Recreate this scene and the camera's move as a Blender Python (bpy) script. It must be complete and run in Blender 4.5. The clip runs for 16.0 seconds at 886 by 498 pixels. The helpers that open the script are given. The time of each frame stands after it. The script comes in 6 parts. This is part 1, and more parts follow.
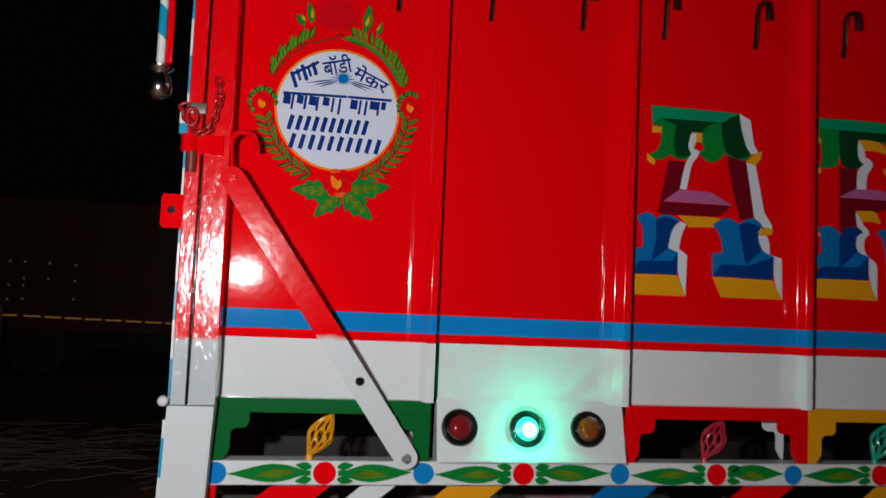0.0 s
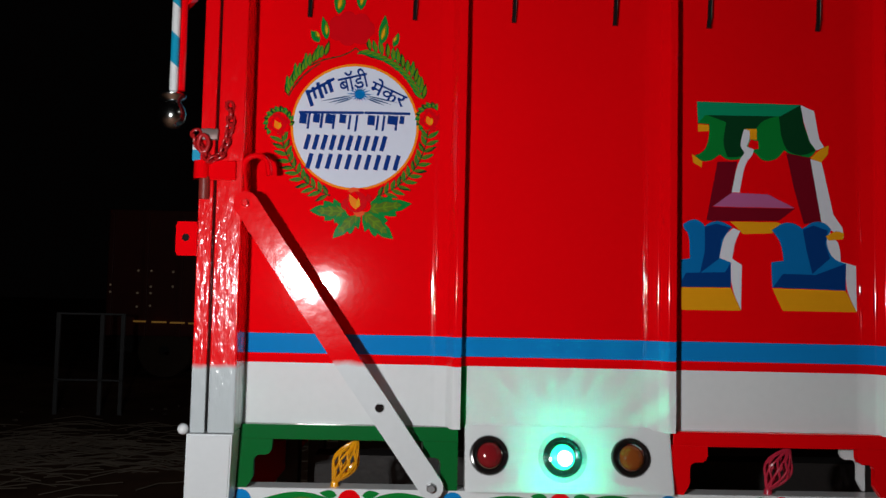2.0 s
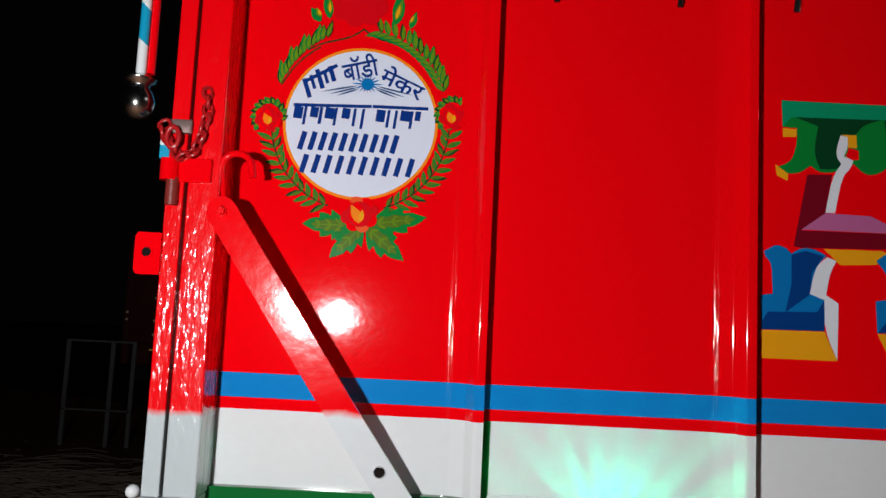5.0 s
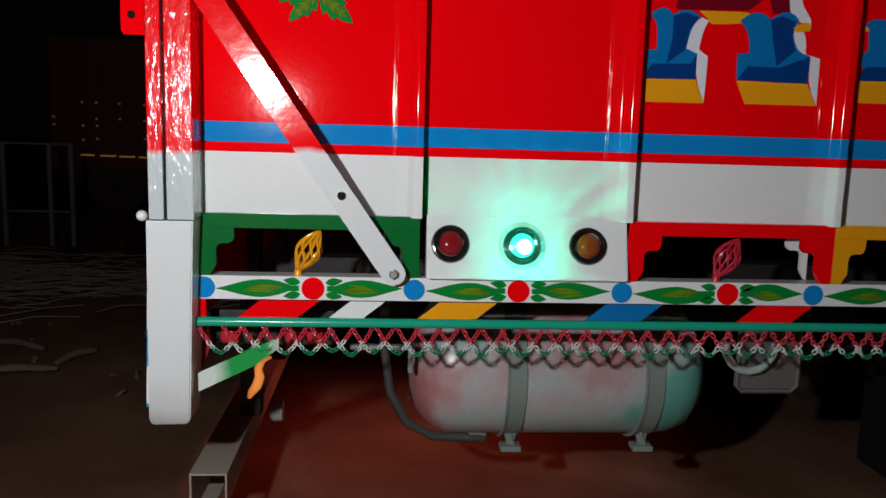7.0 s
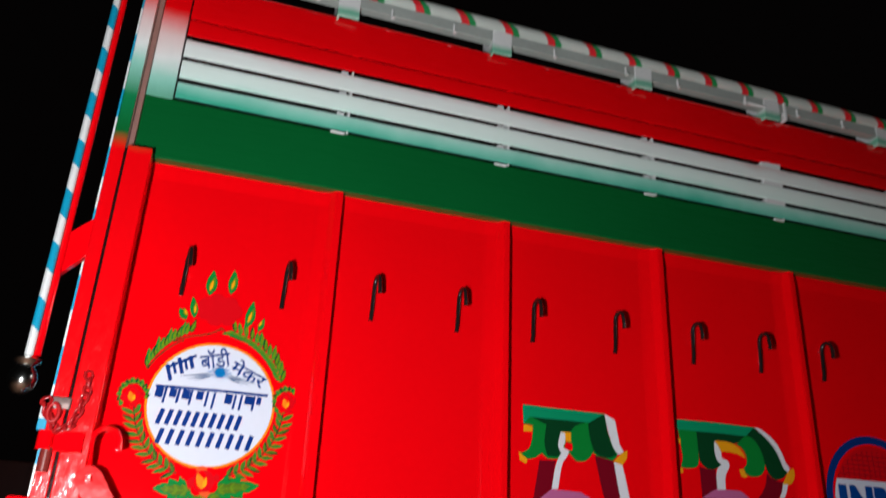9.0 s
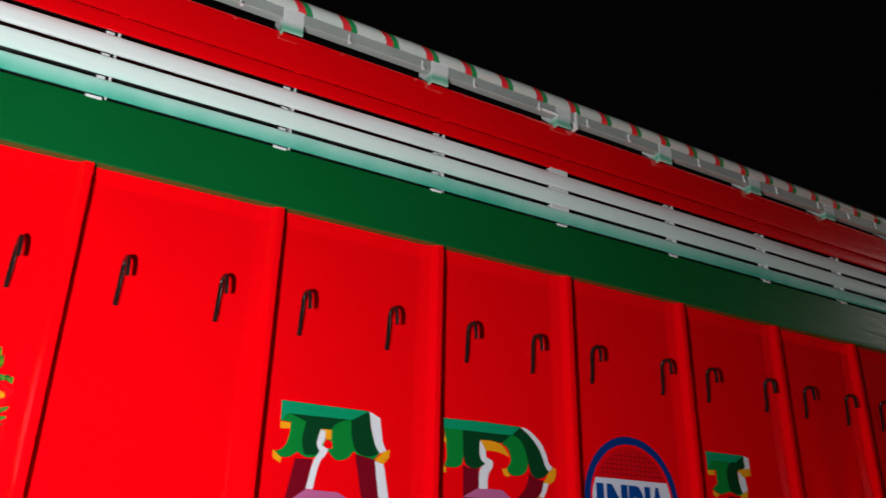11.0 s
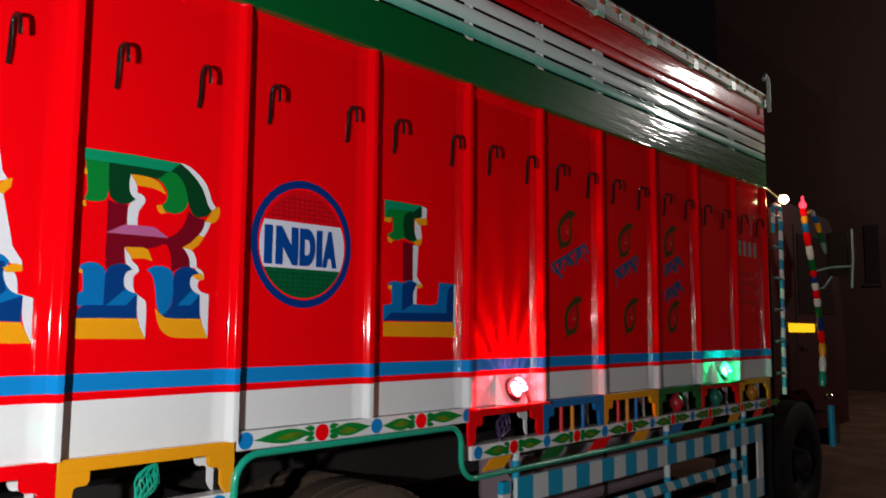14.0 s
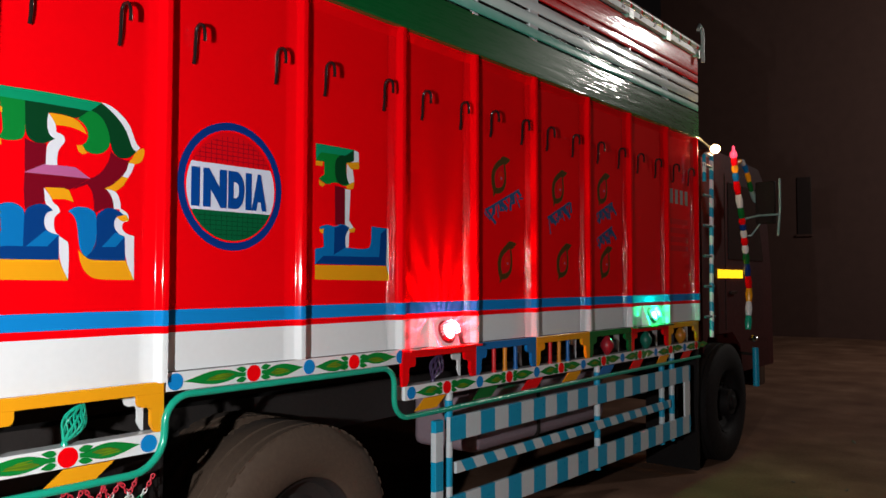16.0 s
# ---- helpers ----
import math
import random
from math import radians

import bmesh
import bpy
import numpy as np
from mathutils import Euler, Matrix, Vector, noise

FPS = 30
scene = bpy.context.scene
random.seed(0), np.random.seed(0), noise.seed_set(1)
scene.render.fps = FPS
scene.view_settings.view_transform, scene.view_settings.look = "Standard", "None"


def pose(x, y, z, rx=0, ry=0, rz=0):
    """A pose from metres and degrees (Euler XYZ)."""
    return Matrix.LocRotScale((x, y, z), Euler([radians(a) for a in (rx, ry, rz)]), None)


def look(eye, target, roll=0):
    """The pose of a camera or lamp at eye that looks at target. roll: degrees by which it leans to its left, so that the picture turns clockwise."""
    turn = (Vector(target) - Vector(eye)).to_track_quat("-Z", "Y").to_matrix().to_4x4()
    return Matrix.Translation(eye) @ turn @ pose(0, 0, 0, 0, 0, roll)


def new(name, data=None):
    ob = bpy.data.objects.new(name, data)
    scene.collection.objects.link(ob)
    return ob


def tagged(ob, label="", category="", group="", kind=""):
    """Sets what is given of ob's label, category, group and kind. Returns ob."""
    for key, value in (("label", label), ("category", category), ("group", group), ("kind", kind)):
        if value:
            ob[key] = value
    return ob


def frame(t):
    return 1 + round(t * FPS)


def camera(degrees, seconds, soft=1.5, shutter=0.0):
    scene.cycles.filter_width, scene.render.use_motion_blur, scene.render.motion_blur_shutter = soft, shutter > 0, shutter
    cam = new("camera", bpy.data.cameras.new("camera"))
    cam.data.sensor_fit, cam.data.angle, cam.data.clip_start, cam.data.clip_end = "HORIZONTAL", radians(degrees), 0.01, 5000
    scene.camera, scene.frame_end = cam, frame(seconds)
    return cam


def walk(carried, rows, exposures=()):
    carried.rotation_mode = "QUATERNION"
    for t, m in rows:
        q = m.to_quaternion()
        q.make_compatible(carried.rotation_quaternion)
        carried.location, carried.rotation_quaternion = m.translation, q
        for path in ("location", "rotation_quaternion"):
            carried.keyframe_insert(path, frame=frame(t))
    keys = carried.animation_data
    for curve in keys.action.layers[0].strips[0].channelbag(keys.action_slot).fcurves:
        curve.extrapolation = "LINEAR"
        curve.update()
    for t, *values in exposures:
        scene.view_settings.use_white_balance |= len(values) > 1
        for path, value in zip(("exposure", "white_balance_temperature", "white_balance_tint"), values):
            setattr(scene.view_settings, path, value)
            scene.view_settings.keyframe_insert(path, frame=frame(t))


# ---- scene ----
cam = camera(59.23, 16.0, 1.5, 0.5)
PATH = [
    (0, (0.220, -2.356, 1.570), (0.564, -0.390, 1.700), 2.46),
    (0.5, (0.335, -2.209, 1.627), (0.582, -0.229, 1.770), 2.68),
    (1, (0.440, -2.199, 1.647), (0.559, -0.208, 1.793), 3.67),
    (1.5, (0.487, -2.241, 1.646), (0.547, -0.246, 1.776), 2.87),
    (2, (0.513, -2.276, 1.651), (0.552, -0.279, 1.761), 1.26),
    (2.5, (0.531, -2.236, 1.637), (0.551, -0.239, 1.749), 2.00),
    (3, (0.544, -2.026, 1.627), (0.541, -0.032, 1.788), 2.23),
    (3.2, (0.516, -1.928, 1.640), (0.529, 0.063, 1.836), 2.00),
    (5.3, (0.541, -1.844, 1.650), (0.509, 0.145, 1.849), 2.82),
    (5.5, (0.550, -1.873, 1.646), (0.530, 0.118, 1.842), 2.87),
    (6, (0.563, -2.035, 1.580), (0.597, -0.036, 1.620), 2.07),
    (6.5, (0.570, -2.194, 1.517), (0.674, -0.209, 1.298), 0.89),
    (7, (0.500, -2.259, 1.496), (0.659, -0.286, 1.211), 1.67),
    (7.5, (0.353, -2.290, 1.509), (0.763, -0.341, 1.324), 0.73),
    (8, (0.264, -2.323, 1.602), (0.782, -0.396, 1.742), 1.18),
    (8.5, (0.232, -2.405, 1.707), (0.787, -0.554, 2.221), 2.00),
    (9, (0.242, -2.446, 1.702), (0.786, -0.678, 2.462), 2.64),
    (9.2, (0.245, -2.453, 1.707), (0.799, -0.707, 2.510), 2.48),
    (11.3, (0.568, -2.450, 1.738), (1.504, -0.849, 2.485), 1.46),
    (11.5, (0.596, -2.505, 1.794), (1.549, -0.891, 2.492), 1.91),
    (12, (0.702, -2.509, 1.814), (1.762, -0.945, 2.470), 0.96),
    (12.5, (0.812, -2.518, 1.807), (2.050, -1.059, 2.388), -0.15),
    (13, (0.872, -2.516, 1.732), (2.216, -1.104, 2.179), -0.56),
    (13.5, (0.881, -2.506, 1.710), (2.282, -1.111, 2.012), -0.32),
    (14, (0.892, -2.515, 1.673), (2.349, -1.160, 1.875), 0.45),
    (14.5, (0.904, -2.540, 1.650), (2.399, -1.220, 1.809), 0.33),
    (15, (0.906, -2.551, 1.644), (2.431, -1.264, 1.786), 0.42),
    (15.5, (0.909, -2.584, 1.630), (2.446, -1.309, 1.741), 0.05),
    (16, (0.911, -2.596, 1.629), (2.463, -1.336, 1.711), 0.07),
]
walk(cam, [(t, look(eye, target, roll)) for t, eye, target, roll in PATH], [(0, -0.2), (3.0, -0.1), (5.5, 0.2), (6.0, 0.02), (7.0, 0.0), (7.5, 0.02), (8.0, -0.28), (8.5, -0.02), (9.0, 0.7), (11.5, 1.15), (12.0, 1.28), (12.5, 1.48), (13.5, 1.6), (14.5, 1.4), (15.5, 1.8), (16, 1.98)])

# ---- light ----
world = bpy.data.worlds.new("night")
scene.world = world
world.use_nodes = True
world.node_tree.nodes["Background"].inputs[0].default_value = (0.0007, 0.00055, 0.00055, 1)
world.node_tree.nodes["Background"].inputs[1].default_value = 1.0


def point_lamp(name, place, watts, colour=(1, 1, 1), radius=0.02):
    data = bpy.data.lights.new(name, "POINT")
    data.energy, data.color, data.shadow_soft_size = watts, colour, radius
    ob = new(name, data)
    ob.location = place
    return ob


GROUND = -0.05
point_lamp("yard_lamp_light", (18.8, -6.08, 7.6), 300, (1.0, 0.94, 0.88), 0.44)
point_lamp("torch_light", (-0.13, -2.05, 1.675), 150, (0.962, 0.985, 0.99), 0.034)

# ---- materials ----
MATS = {}


def nodes_of(name):
    m = bpy.data.materials.new(name)
    m.use_nodes = True
    return m, m.node_tree.nodes, m.node_tree.links, m.node_tree.nodes["Principled BSDF"]


def noise_at(n, l, scale, detail=4.0, stretch=(1, 1, 1)):
    co = n.new("ShaderNodeTexCoord")
    mp = n.new("ShaderNodeMapping")
    mp.inputs["Scale"].default_value = stretch
    tx = n.new("ShaderNodeTexNoise")
    tx.inputs["Scale"].default_value, tx.inputs["Detail"].default_value = scale, detail
    l.new(co.outputs["Object"], mp.inputs[0])
    l.new(mp.outputs[0], tx.inputs["Vector"])
    return tx.outputs["Fac"]


def mix(n, l, fac, a, b):
    mx = n.new("ShaderNodeMix")
    mx.data_type = "RGBA"
    for v, s in ((fac, mx.inputs[0]), (a, mx.inputs[6]), (b, mx.inputs[7])):
        if isinstance(v, (int, float)):
            s.default_value = v
        elif isinstance(v, tuple):
            s.default_value = (*v[:3], 1)
        else:
            l.new(v, s)
    return mx.outputs[2]


def ramp(n, l, fac, *stops):
    r = n.new("ShaderNodeValToRGB")
    r.color_ramp.elements[0].position, r.color_ramp.elements[0].color = stops[0][0], (*stops[0][1], 1)
    r.color_ramp.elements[1].position, r.color_ramp.elements[1].color = stops[-1][0], (*stops[-1][1], 1)
    for p, c in stops[1:-1]:
        e = r.color_ramp.elements.new(p)
        e.color = (*c, 1)
    l.new(fac, r.inputs[0])
    return r.outputs[0]


def calc(n, l, op, a, b=0.0):
    m = n.new("ShaderNodeMath")
    m.operation = op
    for v, s in ((a, m.inputs[0]), (b, m.inputs[1])):
        if isinstance(v, (int, float)):
            s.default_value = v
        else:
            l.new(v, s)
    return m.outputs[0]


def along(n, l, axis):
    co = n.new("ShaderNodeTexCoord")
    sp = n.new("ShaderNodeSeparateXYZ")
    l.new(co.outputs["Object"], sp.inputs[0])
    return sp.outputs[axis]


def finish(name, n, l, bsdf, colour, rough, bump=0.0, bump_scale=60.0, wear=0.12, metal=0.0, stretch=(1, 1, 1)):
    """Base colour with broad stains and fine grain, gloss that varies, and relief."""
    broad = noise_at(n, l, 3.0, 5.0)
    fine = noise_at(n, l, 45.0, 3.0, stretch)
    k = calc(n, l, "ADD", calc(n, l, "MULTIPLY", broad, wear), calc(n, l, "MULTIPLY", fine, wear * 0.6))
    k = calc(n, l, "SUBTRACT", 1.0 + wear * 0.8, k)
    sc = n.new("ShaderNodeVectorMath")
    sc.operation = "SCALE"
    if isinstance(colour, tuple):
        sc.inputs[0].default_value = colour[:3]
    else:
        l.new(colour, sc.inputs[0])
    l.new(k, sc.inputs["Scale"])
    l.new(sc.outputs[0], bsdf.inputs["Base Color"])
    l.new(calc(n, l, "ADD", calc(n, l, "MULTIPLY", fine, rough * 0.5), rough * 0.75), bsdf.inputs["Roughness"])
    bsdf.inputs["Metallic"].default_value = metal
    if bump:
        bp = n.new("ShaderNodeBump")
        bp.inputs["Strength"].default_value, bp.inputs["Distance"].default_value = bump, 0.004
        l.new(noise_at(n, l, bump_scale, 3.0, stretch), bp.inputs["Height"])
        l.new(bp.outputs[0], bsdf.inputs["Normal"])


def paint_mat(name, colour, rough=0.2, bump=0.05, bump_scale=25.0, wear=0.1, metal=0.0, stretch=(1, 1, 1)):
    if name not in MATS:
        m, n, l, b = nodes_of(name)
        finish(name, n, l, b, colour, rough, bump, bump_scale, wear, metal, stretch)
        MATS[name] = m
    return MATS[name]


RED, WHITE, BLUE, GREEN = (0.85, 0.0006, 0.004), (0.72, 0.73, 0.74), (0.006, 0.21, 0.56), (0.004, 0.12, 0.025)
YELLOW, TEAL, CYAN = (0.8, 0.33, 0.008), (0.01, 0.34, 0.22), (0.005, 0.3, 0.5)
red = paint_mat("red_gloss_paint", RED, 0.05, 0.03, 70)
white = paint_mat("white_gloss_paint", WHITE, 0.1, 0.035, 30)
blue = paint_mat("blue_gloss_paint", BLUE, 0.07, 0.035, 30)
green = paint_mat("green_gloss_paint", GREEN, 0.16, 0.1, 20)
header_green = paint_mat("header_green_paint", (0.002, 0.1, 0.022), 0.28, 0.4, 14, 0.15, 0.0, (0.15, 1, 2.2))
yellow = paint_mat("yellow_gloss_paint", YELLOW, 0.22, 0.08, 20)
teal = paint_mat("teal_gloss_paint", TEAL, 0.2, 0.08, 30)
brushed_red = paint_mat("brushed_red_paint", RED, 0.16, 0.5, 55)
PAINT = {
    "paint_red": red, "white": paint_mat("letter_white", (0.7, 0.7, 0.76), 0.12), "yellow": paint_mat("letter_yellow", YELLOW, 0.12),
    "blue": paint_mat("letter_blue", (0.004, 0.15, 0.42), 0.12), "navy": paint_mat("letter_navy", (0.003, 0.04, 0.19), 0.12),
    "green_mid": paint_mat("letter_green", (0.004, 0.195, 0.03), 0.12), "green_dark": paint_mat("letter_dark_green", (0.003, 0.045, 0.014), 0.12),
    "green_light": paint_mat("letter_light_green", (0.004, 0.26, 0.12), 0.12), "maroon": paint_mat("letter_maroon", (0.17, 0.003, 0.012), 0.12),
    "pink": paint_mat("letter_pink", (0.45, 0.11, 0.27), 0.12), "orange": paint_mat("letter_orange", (0.85, 0.22, 0.01), 0.12),
    "lime": paint_mat("letter_lime", (0.12, 0.23, 0.008), 0.12, 0.05, 40, 0.5), "ink": paint_mat("ink_blue", (0.004, 0.03, 0.19), 0.15),
    "disc": paint_mat("disc_white", (0.66, 0.68, 0.8), 0.12), "emblem_green": paint_mat("emblem_green", (0.003, 0.1, 0.035), 0.15), "emblem_blue": paint_mat("emblem_blue", (0.003, 0.055, 0.27), 0.15), "red_light": paint_mat("flower_red", (0.7, 0.012, 0.004), 0.1), "flower_rim": paint_mat("flower_rim", (0.8, 0.09, 0.02), 0.12), "dull_red": paint_mat("letter_dull_red", (0.66, 0.003, 0.008), 0.1), "olive": paint_mat("letter_olive", (0.085, 0.16, 0.012), 0.12, 0.05, 40, 0.5), "far_blue": paint_mat("script_blue", (0.02, 0.07, 0.18), 0.25), "far_white": paint_mat("script_grey", (0.3, 0.3, 0.28), 0.3), "dim_green": paint_mat("dim_green", (0.075, 0.045, 0.01), 0.12),
}
steel = paint_mat("polished_steel", (0.62, 0.62, 0.6), 0.16, 0.05, 30, 0.1, 1.0)
bare = paint_mat("galvanised_bolt", (0.35, 0.35, 0.36), 0.4, 0.2, 80, 0.3, 0.8)
black_paint = paint_mat("black_gloss_paint", (0.012, 0.008, 0.008), 0.14, 0.2, 60)
rubber = paint_mat("dusty_tyre_rubber", (0.058, 0.034, 0.021), 0.8, 0.5, 60, 0.5)
# near-black copy of the tyre rubber; on the front wheel it stands for shade
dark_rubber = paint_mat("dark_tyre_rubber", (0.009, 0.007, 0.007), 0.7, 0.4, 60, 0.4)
dark_iron = paint_mat("dark_chassis_iron", (0.018, 0.014, 0.013), 0.6, 0.4, 40, 0.5)
tank_mat, n, l, b = nodes_of("tank_dirt_and_tints")
# pink and teal stand for reflected lamp colour; the dark specks are dirt
c = ramp(n, l, noise_at(n, l, 2.2, 3.0), (0.36, (0.42, 0.17, 0.18)), (0.45, (0.46, 0.39, 0.41)), (0.52, (0.4, 0.46, 0.46)), (0.6, (0.13, 0.4, 0.34)))
finish("tank_dirt_and_tints", n, l, b, mix(n, l, calc(n, l, "GREATER_THAN", noise_at(n, l, 22.0, 2.0), 0.76), c, (0.2, 0.15, 0.14)), 0.32, 0.2, 15, 0.45)
hose_mat = paint_mat("grey_hose", (0.05, 0.055, 0.05), 0.5, 0.2, 60, 0.3)


def bands_z(name, rough, bump, bump_scale, *stops, stretch=(1, 1, 1)):
    """Paint sprayed in bands up the metal, with soft, uneven edges. Stops: height, colour."""
    m, n, l, b = nodes_of(name)
    z = along(n, l, 2)
    z = calc(n, l, "ADD", z, calc(n, l, "MULTIPLY", calc(n, l, "SUBTRACT", noise_at(n, l, 7.0), 0.5), 0.05))
    z = calc(n, l, "ADD", z, calc(n, l, "MULTIPLY", calc(n, l, "SUBTRACT", noise_at(n, l, 0.9, 2.0), 0.5), 0.11 if stretch[0] < 1 else 0.02))
    f = calc(n, l, "DIVIDE", z, 4.0)
    finish(name, n, l, b, ramp(n, l, f, *[(h / 4.0, c) for h, c in stops]), rough, bump, bump_scale, stretch=stretch)
    return m


def stripes(name, axis, period, first, second, lean=0.0, lean_axis=0, share=0.5, third=None, rough=0.3):
    """Painted stripes across a bar or a tube."""
    m, n, l, b = nodes_of(name)
    p = along(n, l, axis)
    if lean:
        p = calc(n, l, "ADD", p, calc(n, l, "MULTIPLY", along(n, l, lean_axis), lean))
    p = calc(n, l, "ADD", p, calc(n, l, "MULTIPLY", calc(n, l, "SUBTRACT", noise_at(n, l, 30.0), 0.5), 0.006))
    f = calc(n, l, "FRACT", calc(n, l, "DIVIDE", calc(n, l, "ADD", p, 50.0), period))
    c = mix(n, l, calc(n, l, "GREATER_THAN", f, share), first, second)
    if third:
        c = mix(n, l, calc(n, l, "GREATER_THAN", f, share + (1 - share) * 0.55), c, third)
    finish(name, n, l, b, c, rough, 0.1, 40)
    return m


post_mat = bands_z("post_spray_paint", 0.17, 0.34, 48, (1.43, (0.5, 0.54, 0.56)), (1.435, RED), (2.87, RED), (2.92, GREEN), (3.06, (0.006, 0.2, 0.07)), (3.18, (0.3, 0.66, 0.56)), (3.26, (0.84, 0.87, 0.87)), (3.36, (0.84, 0.6, 0.6)), (3.46, RED), stretch=(1.3, 1, 0.45))
slat_mat = bands_z("slat_spray_paint", 0.28, 0.5, 22, (3.12, (0.03, 0.42, 0.28)), (3.165, (0.3, 0.72, 0.6)), (3.22, (0.76, 0.92, 0.88)), (3.335, (0.9, 0.93, 0.93)), (3.4, (0.72, 0.3, 0.3)), stretch=(0.28, 1, 1.2))
slat_red = paint_mat("slat_red_paint", RED, 0.28, 0.5, 22, 0.1, 0.0, (0.28, 1, 1.2))


def varnish_runs(m, scale, stretch, depth, weight, rough, ior=1.5, grit=0.12):
    """A clear coat that has run and dried in ridges over the paint."""
    n, l = m.node_tree.nodes, m.node_tree.links
    b = n["Principled BSDF"]
    run = calc(n, l, "ADD", noise_at(n, l, scale, 2.0, stretch), calc(n, l, "MULTIPLY", noise_at(n, l, scale * 1.8, 1.0, (1, 1, 0.5)), grit))
    bp = n.new("ShaderNodeBump")
    bp.inputs["Strength"].default_value, bp.inputs["Distance"].default_value = 1.0, depth
    l.new(run, bp.inputs["Height"])
    l.new(bp.outputs[0], b.inputs["Coat Normal"])
    b.inputs["Coat Weight"].default_value, b.inputs["Coat Roughness"].default_value, b.inputs["Coat IOR"].default_value = weight, rough, ior


def runs_mat(name, colour, far):
    m, n, l, b = nodes_of(name)
    finish(name, n, l, b, colour, 0.06, 0.03, 70)
    if far:
        varnish_runs(m, 130.0, (1, 1, 0.012), 0.018, 1.0, 0.12, 2.0, 0.02)
    else:
        varnish_runs(m, 75.0, (1, 1, 0.05), 0.008, 0.5, 0.12, 1.5, 0.06)
    return m


NEAR_RUNS = [runs_mat(k + "_paint_runs", c, False) for k, c in (("red", RED), ("white", WHITE), ("blue", BLUE))]
FAR_RUNS = [runs_mat(k + "_heavy_paint_runs", c, True) for k, c in (("red", RED), ("white", WHITE), ("blue", BLUE))]
varnish_runs(post_mat, 55.0, (1, 1, 0.3), 0.007, 0.8, 0.16)
dark_rubber.node_tree.nodes["Principled BSDF"].inputs["Specular IOR Level"].default_value = 0.12
# long brushed streaks in the varnish of the slats and the header
for m, depth, weight in ((slat_mat, 0.003, 1.0), (slat_red, 0.003, 1.0), (header_green, 0.004, 0.8)):
    varnish_runs(m, 30.0, (0.075, 1, 1), depth, weight, 0.075, 1.6 if m is header_green else 1.85, 0.02)
    m.node_tree.nodes["Principled BSDF"].inputs["Specular IOR Level"].default_value = 0.05
edge_mat = stripes("edge_blue_white", 2, 0.22, CYAN, WHITE)
pole_mat = stripes("pole_blue_white", 2, 0.17, WHITE, CYAN, 0.8, 0)
rail_stripe = stripes("rail_white_red_green", 0, 0.185, (0.46, 0.49, 0.47), (0.6, 0.02, 0.03), 0.9, 2, 0.68, (0.01, 0.2, 0.06))
check_mat = stripes("check_blue_white", 0, 0.27, (0.55, 0.6, 0.62), CYAN)
check_lean = stripes("check_lean_blue_white", 0, 0.2, (0.55, 0.6, 0.62), CYAN, 0.7, 2)
check_up = stripes("check_up_blue_white", 2, 0.3, (0.55, 0.6, 0.62), CYAN)


def glow(name, colour, strength):
    m, n, l, b = nodes_of(name)
    b.inputs["Base Color"].default_value = (*colour, 1)
    b.inputs["Emission Color"].default_value = (*colour, 1)
    b.inputs["Emission Strength"].default_value = strength
    b.inputs["Roughness"].default_value = 0.15
    return m


# ---- building helpers ----
WORLD_OF = {}


def thing(name, place, label, category, group="", kind=""):
    ob = new(name)
    ob.location = place
    ob.empty_display_size = 0.2
    WORLD_OF[ob] = Matrix.Translation(place)
    return tagged(ob, label, category, group, kind)


def mesh_of(name, bm, materials, smooth=0.0):
    bmesh.ops.recalc_face_normals(bm, faces=bm.faces)
    # a large flat face keeps its own normal beside a small bevel
    hard = []
    if smooth:
        bm.edges.index_update()
        for e in bm.edges:
            if len(e.link_faces) == 2:
                a, b = (f.calc_area() for f in e.link_faces)
                if max(a, b) > 8 * min(a, b) and e.calc_face_angle(0) > 0.1:
                    hard.append(e.index)
    me = bpy.data.meshes.new(name)
    bm.to_mesh(me)
    bm.free()
    for m in materials if isinstance(materials, (list, tuple)) else (materials,):
        me.materials.append(m)
    if smooth:
        for p in me.polygons:
            p.use_smooth = True
        me.set_sharp_from_angle(angle=radians(smooth))
        for i in hard:
            me.edges[i].use_edge_sharp = True
    return me


def part(name, bm, material, parent=None, label="", smooth=0.0, place=None):
    """Links a bmesh, or a mesh made before, as one object under a thing or a part."""
    me = bm if isinstance(bm, bpy.types.Mesh) else mesh_of(name, bm, material, smooth)
    ob = new(name, me)
    m = place if place is not None else Matrix.Identity(4)
    WORLD_OF[ob] = m
    if parent is not None:
        ob.parent = parent
        ob.matrix_parent_inverse = WORLD_OF[parent].inverted()
    ob.matrix_basis = m
    return tagged(ob, label)


def box(bm, x0, x1, y0, y1, z0, z1, mat=0):
    v = [bm.verts.new((x, y, z)) for x in (x0, x1) for y in (y0, y1) for z in (z0, z1)]
    for a in ((0, 1, 3, 2), (4, 6, 7, 5), (0, 4, 5, 1), (2, 3, 7, 6), (0, 2, 6, 4), (1, 5, 7, 3)):
        bm.faces.new([v[i] for i in a]).material_index = mat
    return bm


def soft_box(x0, x1, y0, y1, z0, z1, r=0.004, seg=2):
    bm = box(bmesh.new(), x0, x1, y0, y1, z0, z1)
    bmesh.ops.bevel(bm, geom=list(bm.edges), offset=r, segments=seg, affect="EDGES", profile=0.5)
    return bm


